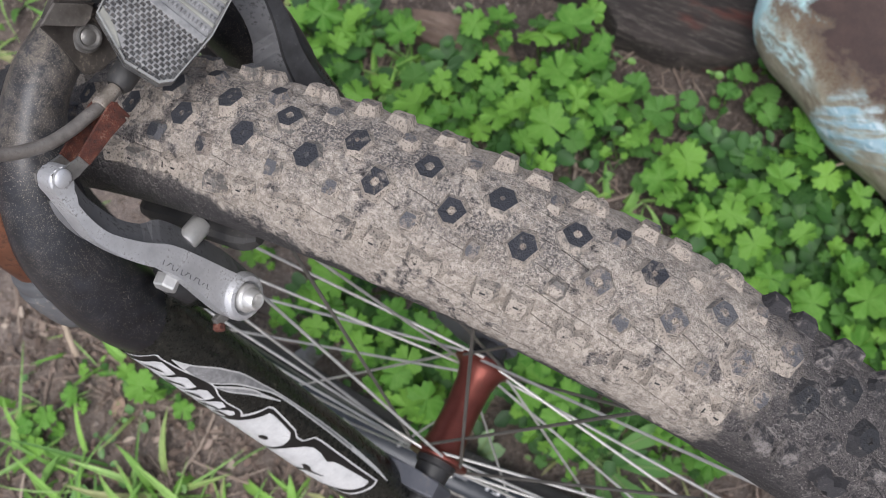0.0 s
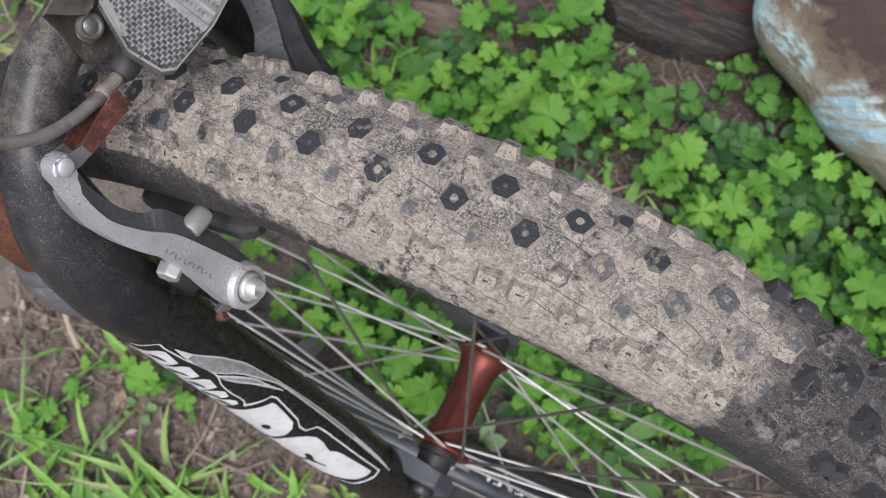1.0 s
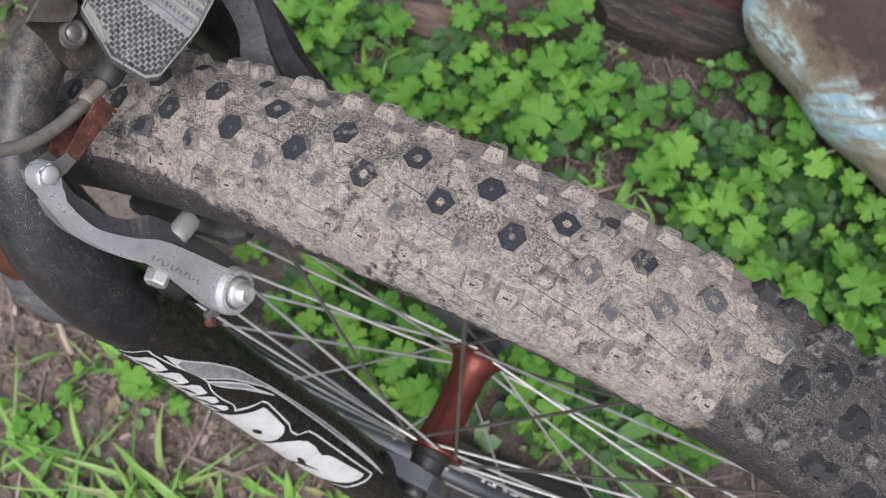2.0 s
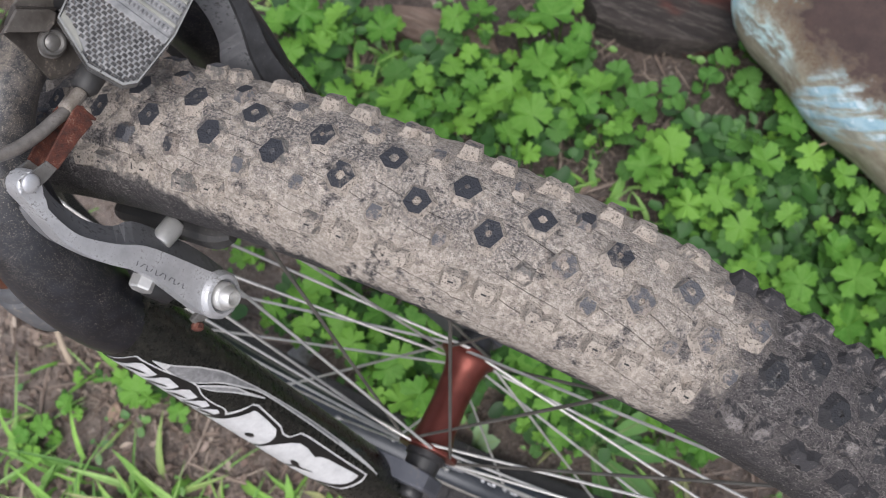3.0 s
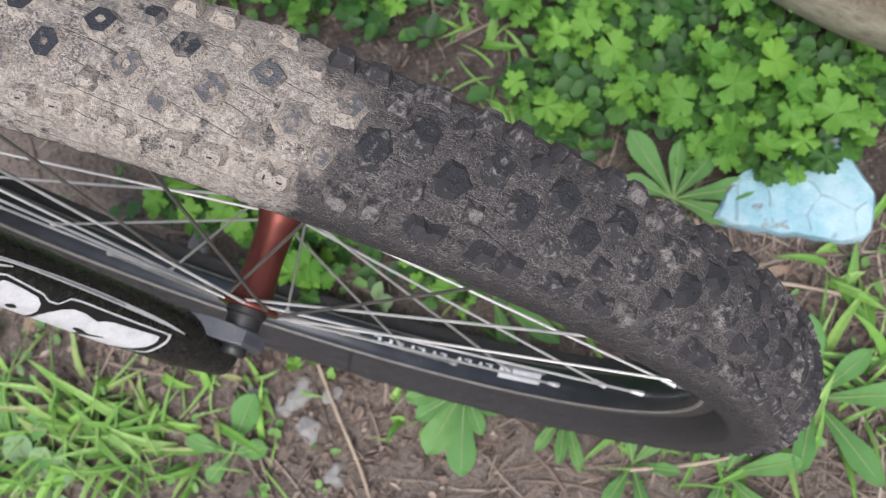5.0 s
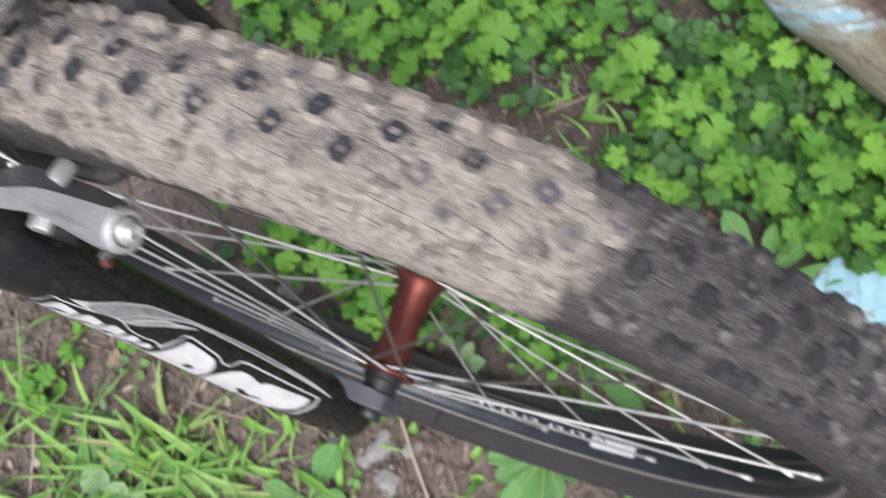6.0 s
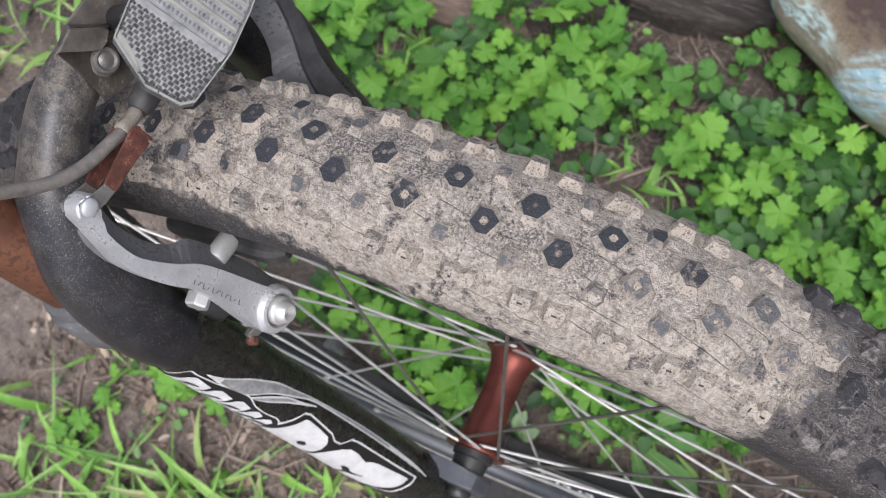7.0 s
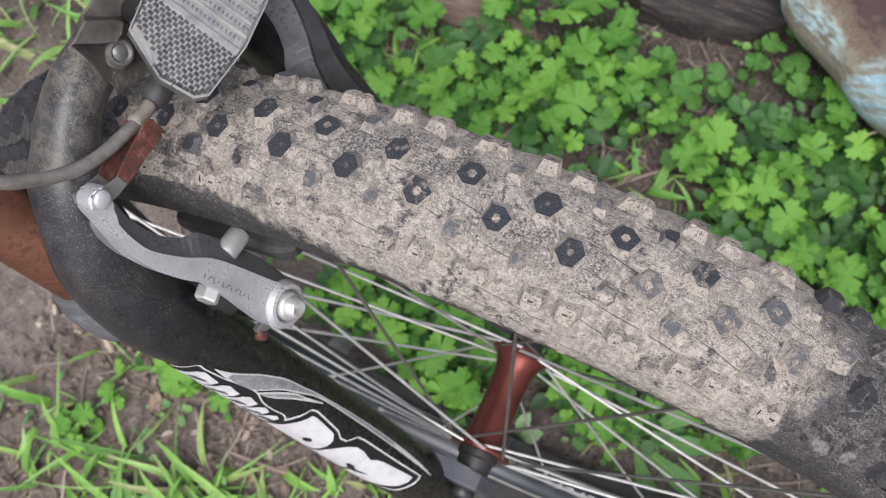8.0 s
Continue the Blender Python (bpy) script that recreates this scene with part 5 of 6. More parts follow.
# ---- rusty stanchions that rise out of the legs, with their dust seals ----
def build_stanchions():
    for side in (-1, 1):
        x, y = LEG_X - 0.009, side * 0.0668
        tube_part = part("stanchion", lathe("stanchion", [(0.0138, 0.0), (0.0138, 0.2), (0.013, 0.201)], M_RUSTY_FRAME, 32), BIKE, FORK @ Matrix.Translation((x, y, 0.285)), "rust-brown fork stanchion")
        seal = [(0.0170, -0.006), (0.0190, -0.004), (0.0198, 0.0), (0.0198, 0.012), (0.0190, 0.0175), (0.0172, 0.0185), (0.0168, 0.0235), (0.0158, 0.0250), (0.0139, 0.0255)]
        part("dust_seal", lathe("dust_seal", seal, M_SEAL, 32), tube_part, Matrix.Translation((0, 0, -0.005)), "grey rubber dust seal")


build_stanchions()


# ---- rusted drum, slab and wood lying in the weeds ----
def build_drum():
    edge = smooth_path([(0.051, 0.598, 0), (0.056, 0.531, 0), (0.064, 0.452, 0), (0.082, 0.423, 0), (0.116, 0.401, 0), (0.158, 0.375, 0), (0.224, 0.344, 0), (0.290, 0.318, 0), (0.359, 0.301, 0), (0.482, 0.291, 0), (0.675, 0.320, 0), (0.868, 0.407, 0)], 10)
    prof = [(0.055, -0.02), (0.025, 0.02), (0.006, 0.06), (0.0, 0.09), (0.008, 0.115), (0.03, 0.137), (0.07, 0.158), (0.13, 0.175), (0.22, 0.188), (0.34, 0.19)]
    centre = Vector((0.50, 0.75, 0))
    vs, uvs, k = [], [], len(prof)
    for i, p in enumerate(edge):
        inward = (centre - p).normalized()
        for j, (d, z) in enumerate(prof):
            q = p + inward * d
            q.z = z
            q += Vector((noise.noise(q * 14), noise.noise(q * 14 + Vector((9, 0, 0))), noise.noise(q * 14 + Vector((0, 9, 0))))) * 0.006
            vs.append(q)
            uvs.append((i / len(edge), j / (k - 1)))
    drum = thing("rusted_drum", Matrix(), "rusty brown steel drum with flaking turquoise paint, lying in weeds", "drum")
    for name, lo, hi in (("shell", 0, 7), ("lid", 7, k - 1)):
        fs = [(i * k + j, (i + 1) * k + j, (i + 1) * k + j + 1, i * k + j + 1) for i in range(len(edge) - 1) for j in range(lo, hi)]
        if name == "lid":
            fs.append(tuple(i * k + k - 1 for i in range(len(edge))))
        used = sorted({v for f in fs for v in f})
        at = {v: n for n, v in enumerate(used)}
        me = mesh_of(name, [vs[v] for v in used], [tuple(at[v] for v in f) for f in fs], M_DRUM, True, None, [uvs[v] for v in used])
        part(name, me, drum)


build_drum()


def rough_plate(name, outline, z0, z1, mat, label, category, seed=0, wobble=0.004, cut=False):
    """A worn plate or splinter of irregular outline lying on the ground."""
    pts = [Vector((*a, 0)).lerp(Vector((*b, 0)), i / 5) for a, b in zip(outline, outline[1:] + outline[:1]) for i in range(5)] if cut else smooth_path([(x, y, 0) for x, y in outline + outline[:1]], 4)[:-1]
    n = len(pts)
    cx = sum((p for p in pts), Vector()) / n
    vs, fs = [], []
    rings = [(1.0, z0), (1.0, z1 - 0.004), (0.96, z1), (0.7, z1 + 0.001), (0.4, z1 + 0.002)]
    for s, z in rings:
        for p in pts:
            q = cx + (p - cx) * s
            q.z = z
            q += Vector((noise.noise(q * 60 + Vector((seed, 0, 0))), noise.noise(q * 60 + Vector((0, seed, 5))), 0.7 * noise.noise(q * 45 + Vector((seed, 3, 1))))) * wobble
            vs.append(q)
    for r in range(len(rings) - 1):
        for i in range(n):
            j = (i + 1) % n
            fs.append((r * n + i, r * n + j, (r + 1) * n + j, (r + 1) * n + i))
    fs.append(tuple((len(rings) - 1) * n + i for i in range(n)))
    return tagged(new(name, mesh_of(name, vs, fs, mat)), label, category)


rough_plate("painted_slab", [(0.269, 0.144), (0.274, 0.181), (0.312, 0.211), (0.352, 0.239), (0.371, 0.220), (0.392, 0.198), (0.394, 0.159), (0.349, 0.149), (0.298, 0.145)], -0.02, 0.018, M_SLAB, "flat slab with chipped pale turquoise paint lying in weeds", "slab", 3)
rough_plate("wood_chip", [(-0.234, 0.337), (-0.215, 0.334), (-0.17, 0.337), (-0.129, 0.354), (-0.145, 0.377), (-0.209, 0.373), (-0.248, 0.361)], -0.01, 0.016, M_CHIP, "weathered pinkish wood splinter on soil", "wood", 8, 0.003, True)
rough_plate("plank", [(-0.16, 0.436), (-0.15, 0.58), (0.06, 0.58), (0.080, 0.49), (0.092, 0.440), (0.045, 0.421), (0.004, 0.410), (-0.045, 0.410), (-0.075, 0.436)], -0.02, 0.035, M_PLANK, "dark rotten plank with traces of red paint", "plank", 5, 0.006, True)


# ---- weeds ----
def leaf_shape(rng, deep, radius):
    """A round, five-lobed leaf with scalloped edge; stalk end at the origin, tip along +x; u runs round it and v outwards."""
    n, rings = 74, (0.0, 0.3, 0.62, 0.86, 1.0)
    cup, droop, skew, wav = rng.uniform(-0.22, 0.30), rng.uniform(0.0, 0.45), rng.uniform(-9, 9), rng.uniform(0, 360)
    vs, uvs, fs = [], [], []
    for q in rings:
        for i in range(n):
            d = -172 + 344 * i / (n - 1)
            lobe = abs(math.cos(radians(2.5 * (d + skew * math.sin(radians(d)))))) ** 0.62
            r = radius * (1.0 - deep + deep * lobe) * (1.0 - 0.16 * (abs(d) / 172) ** 3)
            if q > 0.8:
                r *= 1.0 + (0.07 * math.cos(radians(15 * d)) + rng.uniform(-0.035, 0.035)) * (1.0 if q > 0.9 else 0.4)
            x, y = q * r * math.cos(radians(d)), q * r * math.sin(radians(d))
            z = q * radius * (0.14 * lobe + cup * q - droop * q * max(0.0, math.cos(radians(d))) + 0.14 * q * math.cos(radians(2 * d + wav)) + 0.08 * q * math.cos(radians(5 * d + 2 * wav)))
            vs.append((x + radius * 0.15, y, z))
            uvs.append((d / 360, q))
    for k in range(len(rings) - 1):
        fs += [(k * n + i, (k + 1) * n + i, (k + 1) * n + i + 1, k * n + i + 1) for i in range(n - 1)]
    return vs, fs, uvs


RNG = random.Random(21)


def leaf_set(name, mat, count, lo, hi):
    out = []
    for _ in range(count):
        v, f, uv = leaf_shape(RNG, RNG.uniform(lo, hi), 1.0)
        out.append(mesh_of(name, v, f, mat, True, None, uv))
    return out


# top leaves lit, lower ones mostly shaded: the light is put into their greens
LIT_LEAVES = leaf_set("weed_leaf", M_WEED, 14, 0.28, 0.50)
SHADED_LEAVES = leaf_set("weed_leaf", M_WEED_SHADED, 10, 0.20, 0.42)
ROUND = leaf_set("round_leaf", M_WEED_MID, 5, 0.05, 0.16)
sv, sf = tube([(0, 0, 0), (0.002, 0.0015, 0.35), (0.002, 0.001, 0.7), (0, 0, 1)], [0.0013, 0.0011, 0.0009, 0.0007], 5)
STALK = mesh_of("stalk", sv, sf, M_STEM)


def leaf_on_stalk(root, tip, size, meshes, way, tilt=24):
    m = Matrix.Translation(tip) @ pose(0, 0, 0, RNG.uniform(-tilt, tilt), RNG.uniform(-tilt, tilt), math.degrees(way)) @ Matrix.Diagonal((size, size * RNG.uniform(0.9, 1.08), size, 1))
    part("leaf", RNG.choice(meshes), root, m)
    a = math.atan2(tip.y, tip.x)
    foot = Vector((0.003 * math.cos(a), 0.003 * math.sin(a), -0.003))
    reach = tip + m.to_3x3() @ Vector((0.15, 0, -0.02)) - foot
    part("stalk", STALK, root, aim(foot, reach) @ Matrix.Diagonal((1, 1, reach.length, 1)))


def weed(x, y, size, height, lower, meshes=LIT_LEAVES, under=SHADED_LEAVES, label="bright green weed with lobed leaves on thin stalks"):
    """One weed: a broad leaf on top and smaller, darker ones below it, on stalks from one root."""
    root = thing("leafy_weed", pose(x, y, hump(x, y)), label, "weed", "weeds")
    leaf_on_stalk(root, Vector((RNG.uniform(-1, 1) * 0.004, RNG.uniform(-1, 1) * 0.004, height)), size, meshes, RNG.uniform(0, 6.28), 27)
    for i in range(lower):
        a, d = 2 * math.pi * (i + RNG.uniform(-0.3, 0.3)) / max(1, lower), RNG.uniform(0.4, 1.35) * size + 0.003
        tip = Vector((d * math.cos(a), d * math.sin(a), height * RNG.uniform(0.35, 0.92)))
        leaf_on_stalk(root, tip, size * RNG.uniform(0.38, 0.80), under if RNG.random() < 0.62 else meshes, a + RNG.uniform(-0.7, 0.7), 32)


WEEDS_BY_CHIP = [(-0.331, 0.283, 0.019), (-0.309, 0.299, 0.021), (-0.287, 0.280, 0.014), (-0.307, 0.265, 0.016), (-0.279, 0.247, 0.014), (-0.274, 0.317, 0.016),
                 (-0.232, 0.319, 0.018), (-0.189, 0.259, 0.023), (-0.248, 0.249, 0.018), (-0.161, 0.256, 0.013), (-0.179, 0.294, 0.012), (-0.150, 0.276, 0.015),
                 (-0.157, 0.309, 0.014), (-0.142, 0.326, 0.011), (-0.113, 0.277, 0.018), (-0.121, 0.320, 0.013), (-0.098, 0.290, 0.016), (-0.130, 0.300, 0.014),
                 (-0.106, 0.363, 0.022), (-0.081, 0.340, 0.020), (-0.093, 0.310, 0.016), (-0.064, 0.289, 0.022), (-0.060, 0.325, 0.017), (-0.080, 0.390, 0.024),
                 (-0.079, 0.265, 0.014), (-0.166, 0.354, 0.016), (-0.148, 0.367, 0.016), (-0.142, 0.239, 0.014)]
WEEDS_BY_DRUM = [(-0.053, 0.382, 0.013), (-0.050, 0.353, 0.019), (-0.020, 0.339, 0.019), (-0.047, 0.321, 0.016), (-0.019, 0.318, 0.016), (0.018, 0.319, 0.013), (0.005,
                 0.303, 0.009), (0.063, 0.309, 0.019), (0.052, 0.284, 0.019), (0.092, 0.299, 0.010), (0.146, 0.387, 0.016), (0.159, 0.366, 0.016), (0.183, 0.351,
                 0.015), (0.147, 0.329, 0.019), (0.215, 0.343, 0.014), (0.130, 0.304, 0.015), (0.117, 0.284, 0.014), (0.093, 0.276, 0.013)]
WEEDS_AHEAD = [(0.097, 0.257, 0.015), (0.149, 0.264, 0.016), (0.224, 0.276, 0.015), (0.217, 0.230, 0.016), (0.252, 0.248, 0.021), (0.280, 0.277, 0.020), (0.263,
               0.301, 0.014), (0.307, 0.261, 0.015), (0.325, 0.275, 0.013), (0.337, 0.242, 0.019), (0.265, 0.216, 0.017), (0.295, 0.207, 0.015), (0.345, 0.305,
               0.013), (0.360, 0.289, 0.012), (0.300, 0.243, 0.014), (0.325, 0.218, 0.014), (0.173, 0.242, 0.014), (0.168, 0.222, 0.012), (0.101, 0.196, 0.014),
               (0.079, 0.211, 0.011), (0.129, 0.192, 0.013), (0.183, 0.292, 0.012), (0.236, 0.200, 0.011), (0.363, 0.256, 0.013), (0.243, 0.321, 0.013), (0.289,
               0.327, 0.014), (0.117, 0.282, 0.014)]
WEEDS_UNDER = [(-0.181, 0.073, 0.018), (-0.191, 0.043, 0.015), (-0.170, 0.087, 0.014), (-0.147, 0.094, 0.014), (-0.112, 0.060, 0.016), (-0.091, 0.069, 0.015),
               (-0.148, 0.043, 0.015), (-0.129, 0.029, 0.014), (-0.088, 0.036, 0.015), (-0.056, 0.014, 0.018), (-0.072, 0.000, 0.015), (-0.097, 0.019, 0.014),
               (0.015, 0.084, 0.020), (0.019, 0.049, 0.015), (0.027, 0.069, 0.014), (0.053, 0.038, 0.014), (0.051, 0.063, 0.013), (0.089, 0.044, 0.012), (-0.174,
               0.026, 0.012), (-0.209, 0.027, 0.013), (-0.049, 0.044, 0.014)]
WEEDS_ROUND = [(-0.012, 0.371, 0.014), (0.021, 0.354, 0.016), (0.037, 0.374, 0.010), (0.058, 0.361, 0.009), (0.073, 0.395, 0.011), (0.081, 0.424, 0.011), (0.094,
               0.443, 0.009), (0.111, 0.412, 0.013), (0.112, 0.392, 0.012), (0.117, 0.346, 0.016)]
WEEDS_SPARSE = [(-0.312, -0.087, 0.017), (-0.294, -0.091, 0.012), (-0.371, -0.126, 0.011), (-0.384, -0.151, 0.012), (-0.382, -0.180, 0.012), (-0.263, -0.095, 0.011),
                (-0.398, -0.170, 0.009), (-0.369, -0.096, 0.007), (-0.056, -0.080, 0.008)]
WEEDS_SPARSE += [(-0.305, 0.074, 0.012), (-0.277, 0.071, 0.012), (-0.262, 0.073, 0.009)]
WEEDS_UNDER += [(0.152, 0.069, 0.014), (0.107, 0.091, 0.015), (0.183, 0.068, 0.014), (0.069, 0.020, 0.012), (0.130, 0.098, 0.013)]
for x, y, r in WEEDS_AHEAD:
    weed(x, y, 1.08 * r, 0.050 + 0.9 * r, 8)
for x, y, r in WEEDS_BY_CHIP + WEEDS_BY_DRUM:
    weed(x, y, 0.97 * r, 0.044 + 1.0 * r, 5)
for x, y, r in WEEDS_UNDER:
    weed(x, y, 1.1 * r, 0.075, 6)
for x, y, r in WEEDS_ROUND:
    weed(x, y, r, 0.032, 2, ROUND, ROUND, "low weed with round green leaves on thin stalks")
for x, y, r in WEEDS_SPARSE:
    weed(x, y, r, 0.026, 2)


def broad_leaf(length, width, curl):
    """An oval leaf with a pale midrib; root at the origin, tip along +x."""
    vs, fs, n = [], [], 12
    for i in range(n + 1):
        t = i / n
        w = max(0.0009, width * min(1.0, 0.12 + 1.35 * t ** 1.3) * math.sqrt(max(0.0, 1 - (max(0.0, t - 0.62) / 0.38) ** 2)))
        z = 0.20 * length * math.sin(t * 2.6) * curl
        wav = 0.0012 * math.sin(t * 17)
        vs += [(t * length, -w, z + 0.18 * w + wav), (t * length, -w * 0.5, z + 0.05 * w), (t * length, 0, z - 0.0006), (t * length, w * 0.5, z + 0.05 * w), (t * length, w, z + 0.18 * w - wav)]
    for i in range(n):
        for j in range(4):
            a = i * 5 + j
            fs.append((a, a + 5, a + 6, a + 1))
    return vs, fs


def rosette(x, y, leaves, label, turn=0.0, mat=None):
    """A low plant of broad leaves: (direction in degrees, length, width, lift)."""
    root = thing("broadleaf_weed", pose(x, y, hump(x, y) + 0.004), label, "weed", "broad-leaved weeds")
    for d, ln, w, lift in leaves:
        v, f = broad_leaf(ln, w, 0.5)
        leaf = part("broad_leaf", mesh_of("broad_leaf", v, f, mat or M_BROAD), root, pose(0, 0, 0, 0, 0, d + turn) @ pose(0, 0, 0, 0, -lift, 0))
        rib = [(t / 8 * ln * 0.94, 0, 0.20 * ln * math.sin(t / 8 * 2.6) * 0.5 + 0.0002) for t in range(9)]
        v, f = tube(rib, [0.0011 - 0.0001 * t for t in range(9)], 5)
        part("leaf_rib", mesh_of("leaf_rib", v, f, M_RIB), leaf)


rosette(0.097, -0.058, [(-132, 0.052, 0.0105, 6), (-104, 0.068, 0.0145, 4), (-76, 0.078, 0.0145, 3), (-52, 0.045, 0.008, 10), (-155, 0.055, 0.010, 10), (172, 0.05, 0.010, 12), (-20, 0.04, 0.008, 14)], "rosette of pale green oval leaves beside the tyre")
rosette(0.230, 0.156, [(20, 0.075, 0.011, 14), (60, 0.060, 0.010, 30), (100, 0.060, 0.008, 40), (140, 0.075, 0.012, 22), (-10, 0.055, 0.010, 10), (175, 0.05, 0.009, 20), (-60, 0.04, 0.008, 20)], "rosette of long pointed green leaves in front of the tyre")
rosette(-0.098, -0.177, [(80, 0.064, 0.0150, 14), (25, 0.040, 0.0105, 12), (-110, 0.034, 0.009, 10), (178, 0.045, 0.009, 10)], "small broad-leaved seedling on bare soil")
rosette(-0.274, -0.261, [(40, 0.055, 0.017, 22), (85, 0.045, 0.014, 26), (130, 0.06, 0.016, 16), (-20, 0.05, 0.013, 14)], "whitish-green broad leaves among grass", 0.0, M_PALE_LEAF)
rosette(0.000, -0.014, [(35, 0.064, 0.0085, 62), (80, 0.056, 0.0070, 58)], "small whitish-green leaf below the hub", 0.0, M_PALE_LEAF)
rosette(0.386, 0.017, [(20, 0.085, 0.011, 24), (60, 0.07, 0.010, 30), (110, 0.08, 0.011, 26), (170, 0.06, 0.009, 24), (-40, 0.09, 0.012, 18), (-90, 0.07, 0.010, 22), (-130, 0.06, 0.010, 26)], "tuft of long broad green leaves in front of the tyre")
rosette(0.333, -0.065, [(30, 0.07, 0.010, 26), (80, 0.06, 0.009, 34), (140, 0.06, 0.009, 30), (-30, 0.07, 0.011, 20), (-100, 0.06, 0.010, 24)], "tuft of long green leaves beside the tyre")
rosette(0.256, -0.080, [(60, 0.055, 0.007, 40), (110, 0.05, 0.007, 40), (-60, 0.06, 0.008, 24), (-110, 0.05, 0.008, 24), (10, 0.05, 0.006, 34)], "narrow-leaved green tuft beside the tyre")
rosette(0.188, -0.051, [(-80, 0.055, 0.006, 30), (-60, 0.06, 0.006, 24), (-110, 0.05, 0.006, 26)], "few narrow green leaves beside the tyre")
rosette(-0.306, -0.239, [(60, 0.06, 0.014, 14), (10, 0.05, 0.012, 18), (110, 0.05, 0.011, 14)], "broad pale leaves among grass")

rosette(0.098, 0.030, [(15, 0.075, 0.009, 22), (48, 0.085, 0.010, 28), (85, 0.07, 0.009, 34), (-20, 0.08, 0.010, 16), (-55, 0.065, 0.009, 14), (125, 0.06, 0.008, 26), (170, 0.05, 0.007, 24)], "rosette of long green leaves below the wheel")


def dead_leaf(x, y, z, ln, w, turn):
    """A curled dry leaf."""
    vs, fs = [], []
    for i in range(9):
        t = i / 8
        hw = w * math.sin(math.pi * (0.06 + 0.9 * t)) ** 0.8
        for k in (-1, -0.5, 0, 0.5, 1):
            vs.append(((t - 0.5) * ln, k * hw, 0.35 * w * k * k + 0.25 * ln * (t - 0.5) ** 2 + 0.0012 * math.sin(t * 11 + 3 * k)))
    fs = [(i * 5 + k, (i + 1) * 5 + k, (i + 1) * 5 + k + 1, i * 5 + k + 1) for i in range(8) for k in range(4)]
    ob = new("dead_leaf", mesh_of("dead_leaf", vs, fs, M_DEAD_LEAF))
    ob.matrix_basis = pose(x, y, z, 12, -8, turn)
    tagged(ob, "curled dry tan leaf lying among weeds", "leaf", "dead leaves")


for x, y, ln, w, turn in ((0.102, 0.064, 0.034, 0.009, 40), (-0.330, -0.118, 0.022, 0.006, 100), (-0.215, -0.145, 0.018, 0.006, 20), (0.345, -0.020, 0.030, 0.006, 15), (0.330, 0.115, 0.030, 0.005, 30), (-0.30, -0.175, 0.020, 0.006, 160)):
    dead_leaf(x, y, hump(x, y) + 0.006, ln, w, turn)


def stick(points, r, label):
    """A dry stick or stalk lying on the ground."""
    path = smooth_path(points, 4)
    v, f = tube(path, [r * (1.0 + 0.15 * math.sin(i * 2.1)) for i in range(len(path))], 8)
    tagged(new("stick", mesh_of("stick", v, f, M_STICK)), label, "stick", "dry sticks")


stick([(-0.421, -0.066, 0.006), (-0.405, -0.080, 0.008), (-0.390, -0.092, 0.005)], 0.0030, "pale broken dry stick on bare soil")
stick([(0.160, 0.337, 0.040), (0.183, 0.356, 0.050), (0.206, 0.378, 0.044)], 0.0012, "thin straw-coloured stalk caught in weeds")
stick([(-0.040, -0.075, 0.004), (-0.010, -0.112, 0.006), (0.022, -0.150, 0.004), (0.048, -0.186, 0.005)], 0.0016, "thin brown twig on bare soil")
stick([(0.300, 0.098, 0.008), (0.345, 0.106, 0.010), (0.400, 0.110, 0.007)], 0.0016, "dry straw stalk beside the tyre")
stick([(0.255, -0.085, 0.006), (0.310, -0.062, 0.012), (0.350, -0.040, 0.008)], 0.0016, "dry straw stalk beside the tyre")


# ---- grass, litter and crumbs ----
def blade(vs, fs, x, y, ln, w, way, lean, z, twist=0.0):
    b = len(vs)
    c, s = math.cos(way), math.sin(way)
    n = 5
    for i in range(n + 1):
        t = i / n
        out = ln * lean * t * (0.5 + 0.5 * t)
        up = ln * (1 - 0.45 * lean * t) * t * (1 - 0.3 * lean)
        hw = w * (1 - t ** 3.5) * (0.7 + 0.8 * t * (1 - t)) + 0.00015
        c, s = math.cos(way + twist * t), math.sin(way + twist * t)
        px, py, pz = x + c * out, y + s * out, z + up
        vs += [(px - s * hw, py + c * hw, pz + hw * 0.5), (px, py, pz), (px + s * hw, py - c * hw, pz + hw * 0.5)]
    for i in range(n):
        for j in range(2):
            a = b + i * 3 + j
            fs.append((a, a + 1, a + 4, a + 3))


